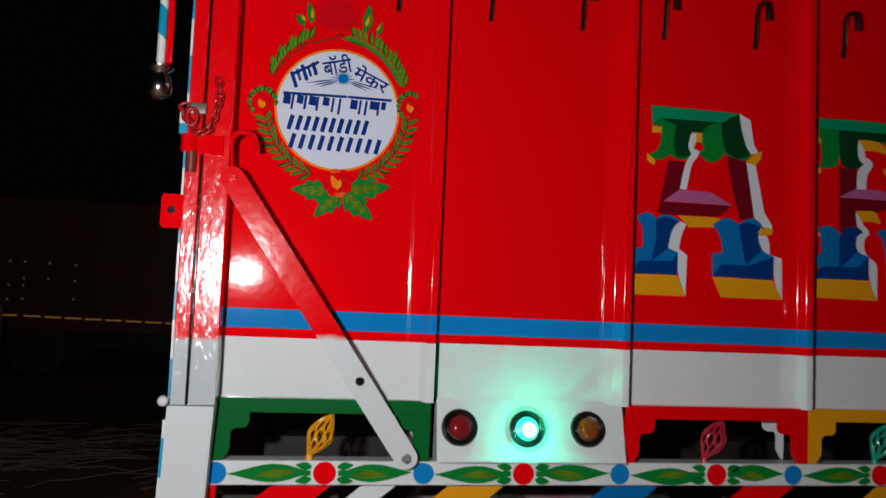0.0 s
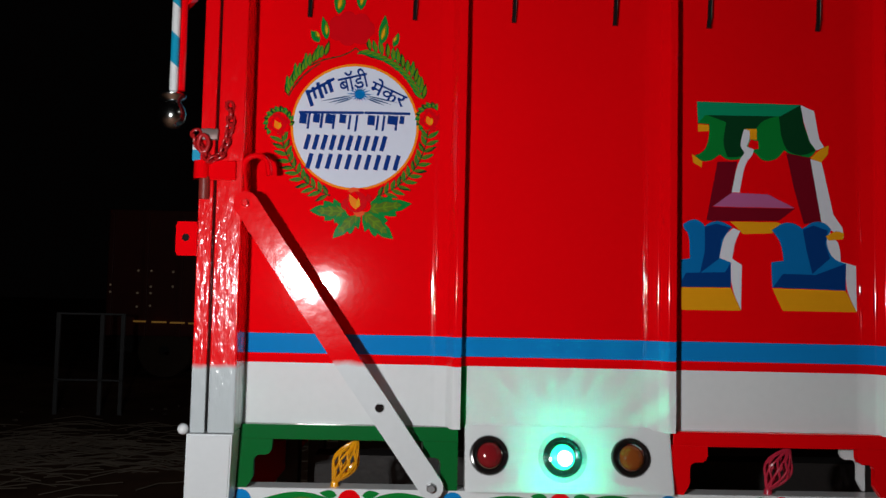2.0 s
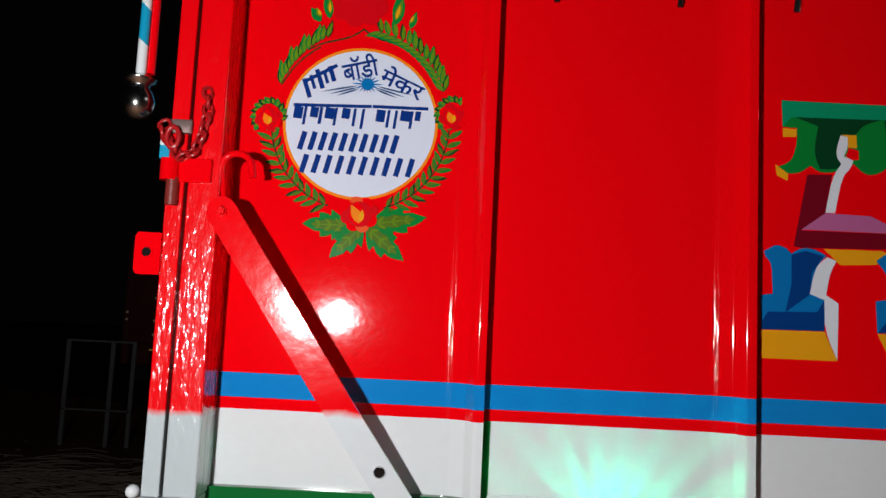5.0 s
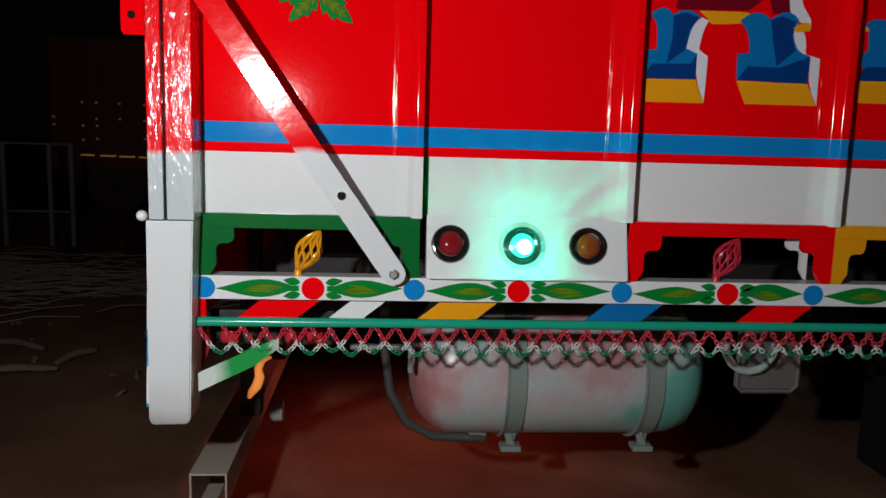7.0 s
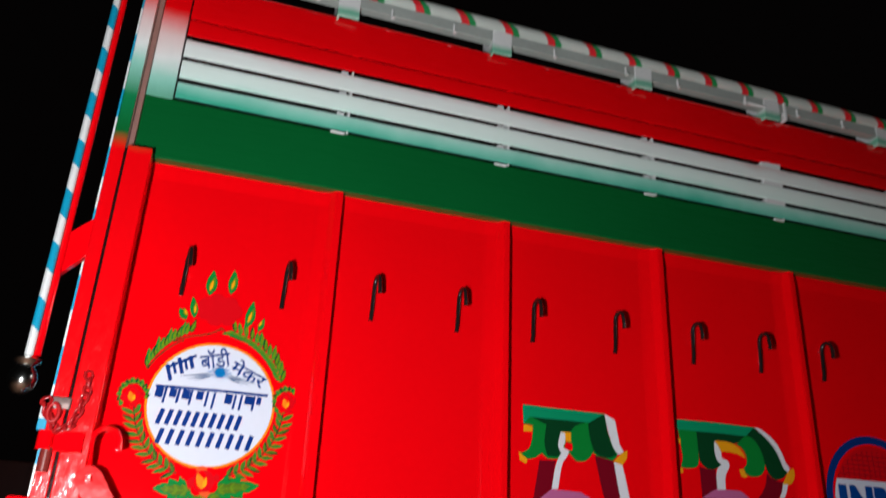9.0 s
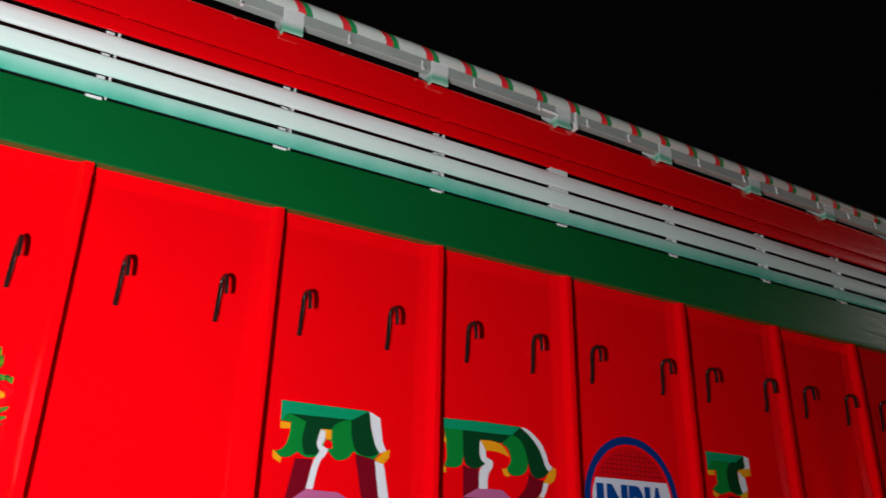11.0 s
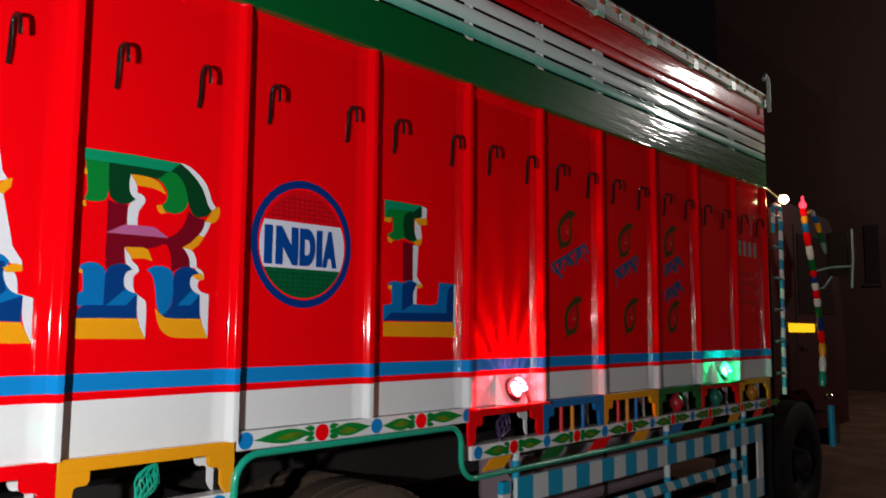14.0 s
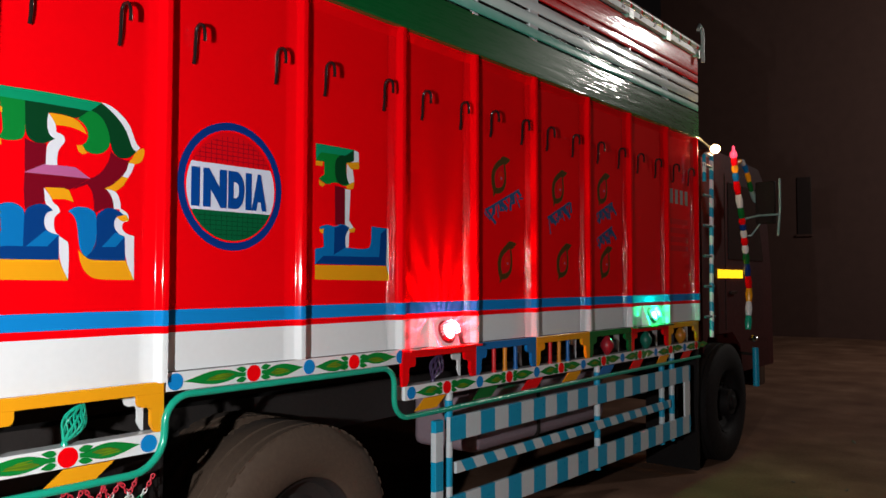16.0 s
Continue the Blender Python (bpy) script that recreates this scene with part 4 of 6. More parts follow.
dull_red = paint_mat("dull_red_lens", (0.22, 0.01, 0.014), 0.08, 0.0)
dull_amber = paint_mat("dull_amber_lens", (0.24, 0.06, 0.012), 0.08, 0.0)
lit_green = glow("lit_green_lens", (0.04, 1.0, 0.5), 1.5)
lit_core = {"lit_green_lens": glow("green_bulb", (0.45, 1.0, 0.85), 12.0), "lit_red_lens": glow("red_bulb", (1.0, 0.4, 0.4), 12.0)}
lit_red = glow("lit_red_lens", (1.0, 0.035, 0.04), 30.0)
lit_white = glow("lit_warm_bulb", (1.0, 0.62, 0.3), 7.0)
marker_lamp(truck, 0.701, 1.189, lamp_y(1.189), dull_red, TILT, "red lamp, unlit")
marker_lamp(truck, 0.911, 1.187, lamp_y(1.187), lit_green, TILT, "green lamp, lit", True, True)
marker_lamp(truck, 1.106, 1.189, lamp_y(1.189), dull_amber, TILT, "amber lamp, unlit")


def light_crown(centre, tilt, r, teeth, parent, depth=0.03, duty=0.5, material=None):
    """A thin notched collar in front of a lamp: its gaps let the rays out."""
    m = Matrix.Translation(centre) @ Matrix.Rotation(-tilt, 4, "X")
    bm = bmesh.new()
    for i in range(-(teeth // 2), teeth // 2 + 1):
        a, b = 0.31 * (i - duty / 2), 0.31 * (i + duty / 2)
        arc = [a + (b - a) * k / 3 for k in range(4)]
        for p, q in zip(arc, arc[1:]):
            u = [bm.verts.new((rr * math.sin(t), y, rr * math.cos(t))) for t in (p, q) for rr in (r, r + 0.0015) for y in (0.0, -depth)]
            for f in ((0, 1, 3, 2), (4, 6, 7, 5), (0, 4, 5, 1), (2, 3, 7, 6), (0, 2, 6, 4), (1, 5, 7, 3)):
                bm.faces.new([u[w] for w in f])
    ob = part("lamp_crown", bm, material or white, parent, "notched collar of the lamp", place=m)
    return ob


light_crown((0.911, lamp_y(1.187) - 0.006, 1.187), TILT, 0.0455, 13, truck, 0.034, 0.44, black_paint)
point_lamp("green_lamp_light", (0.911, lamp_y(1.187) - 0.025, 1.193), 4.0, (0.0, 1.0, 0.46), 0.005)

# strut from the post to the rail
s0, s1 = Vector((0.006, 0, 1.884)), Vector((0.538, 0, 1.104))
d = (s1 - s0).normalized()
nrm = Vector((-d.z, 0, d.x))
hw = 0.034
outline = []
for c, base in ((s1, -90), (s0, 90)):
    for i in range(9):
        a = radians(base + 180 * i / 8)
        p = c + hw * (math.cos(a) * d + math.sin(a) * nrm) if base == -90 else c - hw * (math.cos(a - math.pi) * d + math.sin(a - math.pi) * nrm)
        outline.append((p.x, p.z))
strut_mat = bands_z("strut_paint", 0.12, 0.12, 30, (1.438, (0.66, 0.68, 0.7)), (1.445, RED), (3.0, RED))
def strut_y(z):
    return -0.12 + (1.887 - z) * 0.012 + max(0.0, 1.45 - z) * 0.13


bm = prism(bmesh.new(), outline, 0.0, 0.01)
for z in (1.45, 1.5, 1.4):
    bmesh.ops.bisect_plane(bm, geom=list(bm.verts) + list(bm.edges) + list(bm.faces), plane_co=(0, 0, z), plane_no=(0, 0, 1))
for v in bm.verts:
    v.co.y += strut_y(v.co.z)
strut = part("strut", bm, strut_mat, truck, "flat steel strut, red above and white below", 40)
for c, r in ((s0, 0.011), (s1, 0.0125)):
    part("bolt_head", turned(bmesh.new(), [(r * 1.25, 0.0), (r * 1.25, -0.004), (r, -0.004), (r, -0.013), (r * 0.8, -0.015), (0, -0.015)], "y", (c.x, strut_y(c.z), c.z), 6), brushed_red if c is s0 else bare, strut)
    part("bolt_shank", tube(bmesh.new(), [(c.x, strut_y(c.z) + 0.005, c.z), (c.x, 0.02, c.z)], r * 0.8, 8), bare, strut)
part("strut_hole", prism(bmesh.new(), disc(0.39, 1.327, 0.0125, 16), strut_y(1.327) - 0.0015, strut_y(1.327) + 0.001), black_paint, strut)
part("hole_edge", turned(bmesh.new(), [(0.0145, 0.0), (0.0145, -0.003), (0.0122, -0.003), (0.0122, 0)], "y", (0.39, strut_y(1.327), 1.327), 16), bare, strut)


# ---- medallion on the first panel ----
P1 = PANELS[0]
MX, MZ, MR = 0.29 - JOINTS[0], 2.13, 0.181
TZ = 2.14


def stroke(colour, points, half):
    """A brushed line of even width along points."""
    a, b = [], []
    for i, (x, z) in enumerate(points):
        x0, z0 = points[max(i - 1, 0)]
        x1, z1 = points[min(i + 1, len(points) - 1)]
        d = math.hypot(x1 - x0, z1 - z0)
        a.append((x - (z1 - z0) / d * half, z + (x1 - x0) / d * half))
        b.append((x + (z1 - z0) / d * half, z - (x1 - x0) / d * half))
    paint(P1, colour, *a, *b[::-1])


def round_disc(r, a0, a1, s, n):
    """Points on a circle about the medallion from one angle to another; s mirrors them."""
    return [(MX + s * r * math.cos(radians(a0 + (a1 - a0) * i / n)), MZ + r * math.sin(radians(a0 + (a1 - a0) * i / n))) for i in range(n + 1)]


def wreath_side(s):
    """Leaves up one side of the wreath; s: -1 or 1."""
    top = 66 if s < 0 else 80
    stroke("green_dark", round_disc(MR + 0.034, 24, top - 6, s, 30), 0.0017)
    # upper branch: short fat strokes on the outer side of a thin stem, on the right also on the inner side
    for i in range(13):
        a = 24 + (top - 24) * i / 12
        t = radians(a)
        r = MR + 0.037 + 0.012 * (a - 24) / 50
        x, z = MX + s * r * math.cos(t), MZ + r * math.sin(t)
        size = 0.046 + 0.006 * math.sin(i * 2.1)
        turn = 82 + 0.4 * (a - 24) + 5 * math.sin(i * 1.3) if s > 0 else 98 - 0.4 * (a - 24) + 5 * math.sin(i * 1.9)
        paint(P1, "green_mid" if i % 3 else "green_dark", *leaf(x, z, size, 0.0078, turn, 6))
        paint(P1, "lime", *leaf(x, z + 0.003, size * 0.84, 0.005, turn - 4, 5))
        if s > 0:
            paint(P1, "green_mid", *leaf(x, z, 0.042, 0.0064, a + 116, 5))
            paint(P1, "lime", *leaf(x, z, 0.034, 0.0036, a + 114, 4))
    # lower branch: pairs of darker leaves that point up along the stem
    stroke("green_dark", round_disc(MR + 0.034, -72, 2, s, 34), 0.0018)
    for i in range(13):
        a = -70 + 68 * i / 12
        t = radians(a)
        r = MR + 0.034
        x, z = MX + s * r * math.cos(t), MZ + r * math.sin(t)
        out = a + 90 + 5 * math.sin(i * 1.7)
        for q in (42, -50):
            turn = out + q if s > 0 else 180 - (out + q)
            size = 0.043 if q < 0 else 0.034
            paint(P1, "green_mid" if i % 3 else "green_dark", *leaf(x, z, size, 0.0066, turn, 6))
            paint(P1, "olive", *leaf(x, z, size * 0.86, 0.0042, turn + 5, 5))


def flower(x, z, r, heart):
    for i in range(8):
        a = 2 * math.pi * i / 8 + 0.3
        paint(P1, ("dull_red", "paint_red", "flower_rim", "paint_red")[i % 4] if r > 0.04 else ("dull_red", "paint_red")[i % 2], *disc(x + r * 0.66 * math.cos(a), z + r * 0.62 * math.sin(a), r * 0.38, 12))
    paint(P1, "dull_red", *disc(x, z, r * 0.7, 16))
    paint(P1, "paint_red", *leaf(x - r * 0.1, z - r * 0.6, r * 1.3, r * 0.42, 92))
    paint(P1, "orange", *leaf(x, z - r * 0.5, r * 0.9 * heart, r * 0.26, 104, 7, 4.0))
    paint(P1, "yellow", *leaf(x + r * 0.08, z - r * 0.4, r * 0.55 * heart, r * 0.14, 84))


paint(P1, "orange", *disc(MX, MZ, MR + 0.007, 48))
paint(P1, "disc", *disc(MX, MZ, MR, 48))
for s in (-1, 1):
    # stem up to the point over the disc
    stroke("green_dark", [(MX - 0.004 + s * q, MZ + z) for q, z in ((0.0, 0.236), (0.012, 0.226), (0.035, 0.213), (0.065, 0.205), (0.1, 0.196), (0.135, 0.178))], 0.0018)
    wreath_side(s)
    for i in range(12):
        a = radians(-10 + i * 20)
        paint(P1, "green_mid" if i % 2 else "green_dark", *leaf(MX + s * 0.222 + 0.028 * math.cos(a), MZ + 0.018 + 0.012 * s + 0.032 * math.sin(a), 0.022, 0.0075, math.degrees(a) + 40, 5))
        paint(P1, "lime", *leaf(MX + s * 0.222 + 0.03 * math.cos(a), MZ + 0.018 + 0.012 * s + 0.034 * math.sin(a), 0.014, 0.0035, math.degrees(a) + 40, 4))
    flower(MX + s * 0.222, MZ + 0.014 + 0.012 * s, 0.034, 1.0)


def lobed_leaf(x0, z0, x1, z1, fat):
    """A broad leaf with three lobes a side, from its root to its tip: dark edge, paler brush strokes inside."""
    dx, dz = x1 - x0, z1 - z0

    def at(u, w):
        return (x0 + dx * u - dz * w, z0 + dz * u + dx * w)

    half = [(0.0, 0.03), (0.14, 0.2), (0.34, 0.34), (0.35, 0.2), (0.46, 0.26), (0.6, 0.27), (0.6, 0.15), (0.72, 0.15), (0.84, 0.09)]
    o = [at(u, w * fat) for u, w in half] + [at(1.0, 0.0)] + [at(u + 0.03, -w * fat) for u, w in half[::-1]]
    paint(P1, "green_mid", *o)
    inner = [(0.06, 0.03), (0.18, 0.15), (0.3, 0.1), (0.44, 0.16), (0.56, 0.09), (0.68, 0.09)]
    o = [at(u, w * fat) for u, w in inner] + [at(0.8, 0.0)] + [at(u, -w * fat * 0.9) for u, w in inner[::-1]]
    paint(P1, "olive", *o)
    for k in range(3):
        for s in (-1, 1):
            p, turn = at(0.12 + 0.24 * k, 0), math.degrees(math.atan2(dz, dx))
            paint(P1, "lime", *leaf(*p, 0.026 - 0.004 * k, 0.003, turn + s * 42, 4))
    paint(P1, "lime", *leaf(*at(0.02, 0), math.hypot(dx, dz) * 0.8, 0.002, math.degrees(math.atan2(dz, dx)), 3))


for x0, z0, x1, z1, fat in ((-0.015, -0.25, -0.125, -0.25, 1.0), (0.02, -0.25, -0.055, -0.33, 0.95), (0.028, -0.25, 0.122, -0.328, 0.95), (0.04, -0.245, 0.172, -0.222, 0.85)):
    lobed_leaf(MX + x0, MZ + z0, MX + x1, MZ + z1, fat)
flower(MX + 0.011, MZ - 0.222, 0.045, 1.2)
# a faded flower and three pairs of buds above
for i in range(7):
    a = radians(360 / 7 * i)
    paint(P1, "dull_red", *disc(MX - 0.018 + 0.045 * math.cos(a), MZ + 0.293 + 0.028 * math.sin(a), 0.026, 12))
paint(P1, "dull_red", *disc(MX - 0.018, MZ + 0.293, 0.045, 14))
for x, z, turn, size, fat in ((-0.057, 0.336, 84, 0.086, 0.017), (0.008, 0.35, 85, 0.084, 0.015), (-0.09, 0.258, 98, 0.07, 0.012), (-0.112, 0.25, 124, 0.044, 0.012), (0.072, 0.248, 80, 0.09, 0.015), (0.108, 0.242, 70, 0.046, 0.009)):
    paint(P1, "green_mid", *leaf(MX + x, MZ + z, size, fat, turn, 7, 0.8))
    paint(P1, "lime", *leaf(MX + x, MZ + z + 0.012, size * 0.62, fat * 0.55, turn - 4, 6))
    paint(P1, "yellow", *leaf(MX + x, MZ + z + 0.016, size * 0.42, fat * 0.3, turn - 4, 5))


def bar(panel, colour, x, z, w, h, turn=0.0):
    c, s = math.cos(radians(turn)), math.sin(radians(turn))
    paint(panel, colour, *[(x + a * c - b * s, z + a * s + b * c) for a, b in ((-w / 2, -h / 2), (w / 2, -h / 2), (w / 2, h / 2), (-w / 2, h / 2))])


# bars in place of the name, the place and the numbers on the disc
for i, (dx, dz, h) in enumerate(((-0.135, 0.072, 0.05), (-0.122, 0.088, 0.036), (-0.105, 0.096, 0.05), (-0.09, 0.1, 0.03), (-0.076, 0.11, 0.04))):
    bar(P1, "ink", MX + dx, TZ + dz, 0.008 if i % 2 else 0.011, h, 20)
bar(P1, "ink", MX - 0.104, TZ + 0.109, 0.092, 0.009, 30)
bar(P1, "ink", MX - 0.07, TZ + 0.031, 0.19, 0.008, 1)
bar(P1, "ink", MX + 0.095, TZ + 0.033, 0.135, 0.008)
for i, (dx, w, h) in enumerate(((-0.152, 0.022, 0.03), (-0.136, 0.007, 0.045), (-0.113, 0.02, 0.026), (-0.098, 0.008, 0.042), (-0.076, 0.022, 0.028), (-0.062, 0.007, 0.044), (-0.036, 0.02, 0.026), (-0.016, 0.007, 0.044), (0.004, 0.007, 0.05), (0.048, 0.022, 0.03), (0.066, 0.007, 0.044), (0.084, 0.007, 0.046), (0.108, 0.024, 0.026), (0.122, 0.007, 0.044), (0.138, 0.014, 0.024))):
    bar(P1, "ink", MX + dx, TZ + 0.026 - h / 2, w, h, -6)
for z, n, x0, w in ((-0.058, 10, -0.138, 0.0248), (-0.114, 10, -0.13, 0.0284)):
    for i in range(n):
        bar(P1, "ink", MX + x0 + i * w, TZ + z, 0.013, 0.046, -14)
# little sun between the lines
paint(P1, "ink", *disc(MX + 0.012, TZ + 0.088, 0.015, 16))
for i in range(16):
    paint(P1, "blue", *leaf(MX + 0.012, TZ + 0.088, 0.04 - 0.018 * abs(math.sin(2 * math.pi * i / 16)), 0.0024, i * 22.5, 3))

for s in (-1, 1):
    for k in range(3):
        paint(P1, "far_blue", *leaf(MX + 0.012 + s * 0.018, TZ + 0.084 - 0.004 * k, 0.1 - 0.02 * k, 0.0022, -12 - 4 * k if s > 0 else 192 + 4 * k, 4))

# ---- round emblem on the fifth panel ----
P5 = PANELS[4]
EX, EZ, ER = 2.779 - JOINTS[4], 1.994, 0.246
paint(P5, "ink", *disc(EX, EZ + 0.008, ER, 48, 1.035))
paint(P5, "paint_red", *disc(EX, EZ + 0.008, ER - 0.03, 48, 1.035))
EMB = ER - 0.038
cut = math.asin(0.092 / EMB)
top = [(EX + EMB * math.cos(a), EZ + EMB * math.sin(a)) for a in (cut + (math.pi - 2 * cut) * i / 20 for i in range(21))]
paint(P5, "dull_red", *[(x, EZ + 0.092 + (z - EZ - 0.092) * 1.12) for x, z in top])
paint(P5, "emblem_green", *[(x, 2 * EZ - z) for x, z in top])
band = [(EX + EMB * math.cos(a), EZ + EMB * math.sin(a)) for a in (-cut + 2 * cut * i / 8 for i in range(9))]
paint(P5, "disc", *band, *[(2 * EX - x, 2 * EZ - z) for x, z in band])
for s in (-1, 1):
    for i in range(-7, 8):
        x = i * 0.025
        z1 = math.sqrt(EMB * EMB - x * x)
        bar(P5, "green_dark" if s < 0 else "maroon", EX + x, EZ + s * (0.094 + z1) / 2, 0.0022, z1 - 0.098)
    for k in (0.112, 0.13, 0.148, 0.166, 0.184):
        bar(P5, "green_dark" if s < 0 else "maroon", EX, EZ + s * k, 2 * math.sqrt(EMB * EMB - k * k) - 0.01, 0.0022)


def lettering(text, panel, x, z, height, width, material, y, turn=0.0, bold=0.075, label="blue painted letter of the word INDIA"):
    """Painted words, stretched to a width."""
    cu = bpy.data.curves.new("letter", "FONT")
    cu.body, cu.size, cu.extrude, cu.align_x, cu.align_y, cu.offset = text, 1.0, 0.002, "CENTER", "CENTER", bold
    ob = new("letter", cu)
    bpy.context.view_layer.update()
    dim = ob.dimensions.copy()
    me = bpy.data.meshes.new_from_object(ob.evaluated_get(bpy.context.evaluated_depsgraph_get()))
    bpy.data.objects.remove(ob)
    b = bmesh.new()
    b.from_mesh(me)
    bmesh.ops.remove_doubles(b, verts=b.verts, dist=0.0005)
    b.to_mesh(me)
    b.free()
    me.transform(Matrix.Diagonal((width / dim.x, height / dim.y, 0.4, 1)))
    xs, ys = [v.co.x for v in me.vertices], [v.co.y for v in me.vertices]
    me.transform(Matrix.Rotation(radians(turn), 4, "Z") @ Matrix.Translation((-(min(xs) + max(xs)) / 2, -(min(ys) + max(ys)) / 2, 0)))
    me.transform(Matrix.Translation((x, y, z)) @ Matrix.Rotation(math.pi / 2, 4, "X"))
    me.materials.clear()
    me.materials.append(material)
    o = part("painted_letter", me, None, panel, label)
    o.matrix_parent_inverse = Matrix.Identity(4)
    o.matrix_basis = Matrix.Identity(4)
    return o


for ch, dx, wd in (("I", -0.163, 0.034), ("N", -0.079, 0.1), ("D", 0.016, 0.072), ("I", 0.073, 0.027), ("A", 0.124, 0.07)):
    lettering(ch, P5, EX + dx * 1.04, EZ - 0.005, 0.15, wd * 1.06, PAINT["emblem_blue"], -0.0035)

# the two words that can be read on the disc
lettering("बॉडी", P1, MX - 0.009, TZ + 0.13, 0.058, 0.088, PAINT["ink"], -0.0018, 14, 0.012, "blue brushed word on the disc")
lettering("मेकर", P1, MX + 0.098, TZ + 0.096, 0.05, 0.112, PAINT["ink"], -0.0018, -24, 0.012, "blue brushed word on the disc")

# dim motifs and bars of writing further along
for p, upper, lower, scripts in ((7, (0.274, 2.249), (0.337, 1.752), ((0.3, 2.075, 0.38),)), (8, (0.328, 2.243), (0.383, 1.766), ((0.328, 2.062, 0.31),)), (9, (0.263, 2.29), (0.296, 1.768), ((0.287, 2.12, 0.26), (0.285, 1.945, 0.25)))):
    pan = PANELS[p]
    for cx, z in (upper, lower):
        # a dark leaf curled round a dull bud
        paint(pan, "dim_green", *leaf(cx - 0.075, z - 0.115, 0.25, 0.078, 57, 10, 0.6))
        paint(pan, "dim_green", *leaf(cx - 0.02, z + 0.07, 0.12, 0.026, 22, 6, -1.2))
        paint(pan, "dim_green", *leaf(cx - 0.05, z - 0.07, 0.075, 0.012, 246, 4))
        paint(pan, "dull_red", *leaf(cx - 0.052, z - 0.08, 0.165, 0.05, 57, 9, 0.6))
        paint(pan, "red_light", *disc(cx - 0.004, z - 0.008, 0.026, 10, 1.3))
        paint(pan, "pink", *disc(cx + 0.002, z - 0.02, 0.0085, 8))
    for cx, zc, w in scripts:
        c, q = math.cos(radians(23)), math.sin(radians(23))
        bar(pan, "far_blue", cx - 0.03 * q, zc + 0.03 * c, w, 0.016, 23)
        for i in range(11):
            u = w * (i / 10 - 0.5) * 0.96
            h = (0.05, 0.075, 0.042, 0.09, 0.06, 0.1, 0.045, 0.07, 0.11, 0.05, 0.08)[(i + p) % 11]
            bar(pan, "far_blue", cx + u * c + (h / 2 - 0.03) * q, zc + u * q - (h / 2 - 0.03) * c, 0.012 + 0.01 * (i % 3), h, 20 + (14, -24, 38, -8, 30)[(i * 2 + p) % 5])
            if i % 3 == p % 3:
                bar(pan, "far_blue", cx + u * c + 0.03 * q, zc + u * q - 0.02 * c, 0.05, 0.013, 4 + 30 * (i % 2))
for i in range(4):
    bar(PANELS[11], "far_white", 0.14 + i * 0.105, 2.34, 0.06, 0.12)
for k in range(4):
    bar(PANELS[11], "dull_red", 0.3, 2.13 - k * 0.075, 0.36, 0.045)


# ---- lamps on the seventh and eleventh panels: each on a small leaning box ----
for p, x, lens, tint, watts, shell in ((6, 4.09, lit_red, (1.0, 0.02, 0.035), 13.0, paint_mat("lamp_red_shell", (0.3, 0.01, 0.02), 0.3)), (10, 6.63, lit_green, (0.0, 1.0, 0.3), 4.6, paint_mat("lamp_green_shell", (0.01, 0.12, 0.06), 0.3))):
    x0, x1 = x - 0.092, x + 0.092
    bm = bmesh.new()
    v = [bm.verts.new(q) for xx in (x0, x1) for q in ((xx, 0.002, 1.44), (xx, -0.006, 1.44), (xx, -0.062, 1.29), (xx, 0.002, 1.29))]
    for q in ((0, 1, 2, 3), (7, 6, 5, 4), (1, 5, 6, 2), (0, 4, 5, 1), (2, 6, 7, 3), (3, 7, 4, 0)):
        bm.faces.new([v[i] for i in q])
    bmesh.ops.bevel(bm, geom=list(bm.edges), offset=0.002, segments=1, affect="EDGES")
    part("side_lamp_box", bm, white, truck, "small white leaning lamp box")
    tilt = math.atan2(0.056, 0.15)
    m = Matrix.Translation((x + 0.004, -0.034, 1.362)) @ Matrix.Rotation(-tilt, 4, "X")
    lamp = part("side_lamp", turned(bmesh.new(), [(0.062, 0.003), (0.062, -0.005), (0.05, -0.008), (0.046, -0.019), (0.042, -0.021), (0.04, -0.017), (0.0, -0.017)], "y", (0, 0, 0), 28), shell, truck, "lit side lamp with a proud round housing", 40, place=m)
    for name, prof, mat in (("lens", [(0.041, -0.017), (0.04, -0.02), (0.03, -0.024), (0.015, -0.0265), (0.0, -0.027)], lens), ("bulb", [(0.027, -0.024), (0.02, -0.0275), (0.01, -0.029), (0.0, -0.0295)], lit_core[lens.name])):
        o = part(name, turned(bmesh.new(), prof, "y", (0, 0, 0), 24), mat, lamp, "", 60, place=m)
        o.matrix_parent_inverse, o.matrix_basis = Matrix.Identity(4), Matrix.Identity(4)
    light_crown((x + 0.004, -0.039, 1.364), tilt, 0.05, 13, truck, 0.05, 0.45)
    point_lamp("side_lamp_light", (x + 0.004, -0.068, 1.375), watts, tint, 0.0055)
    part("lamp_shelf", soft_box(JOINTS[p] + 0.01, JOINTS[p + 1] - 0.005, -0.072, 0.0, 1.277, 1.289, 0.002), red if p == 6 else green, truck)

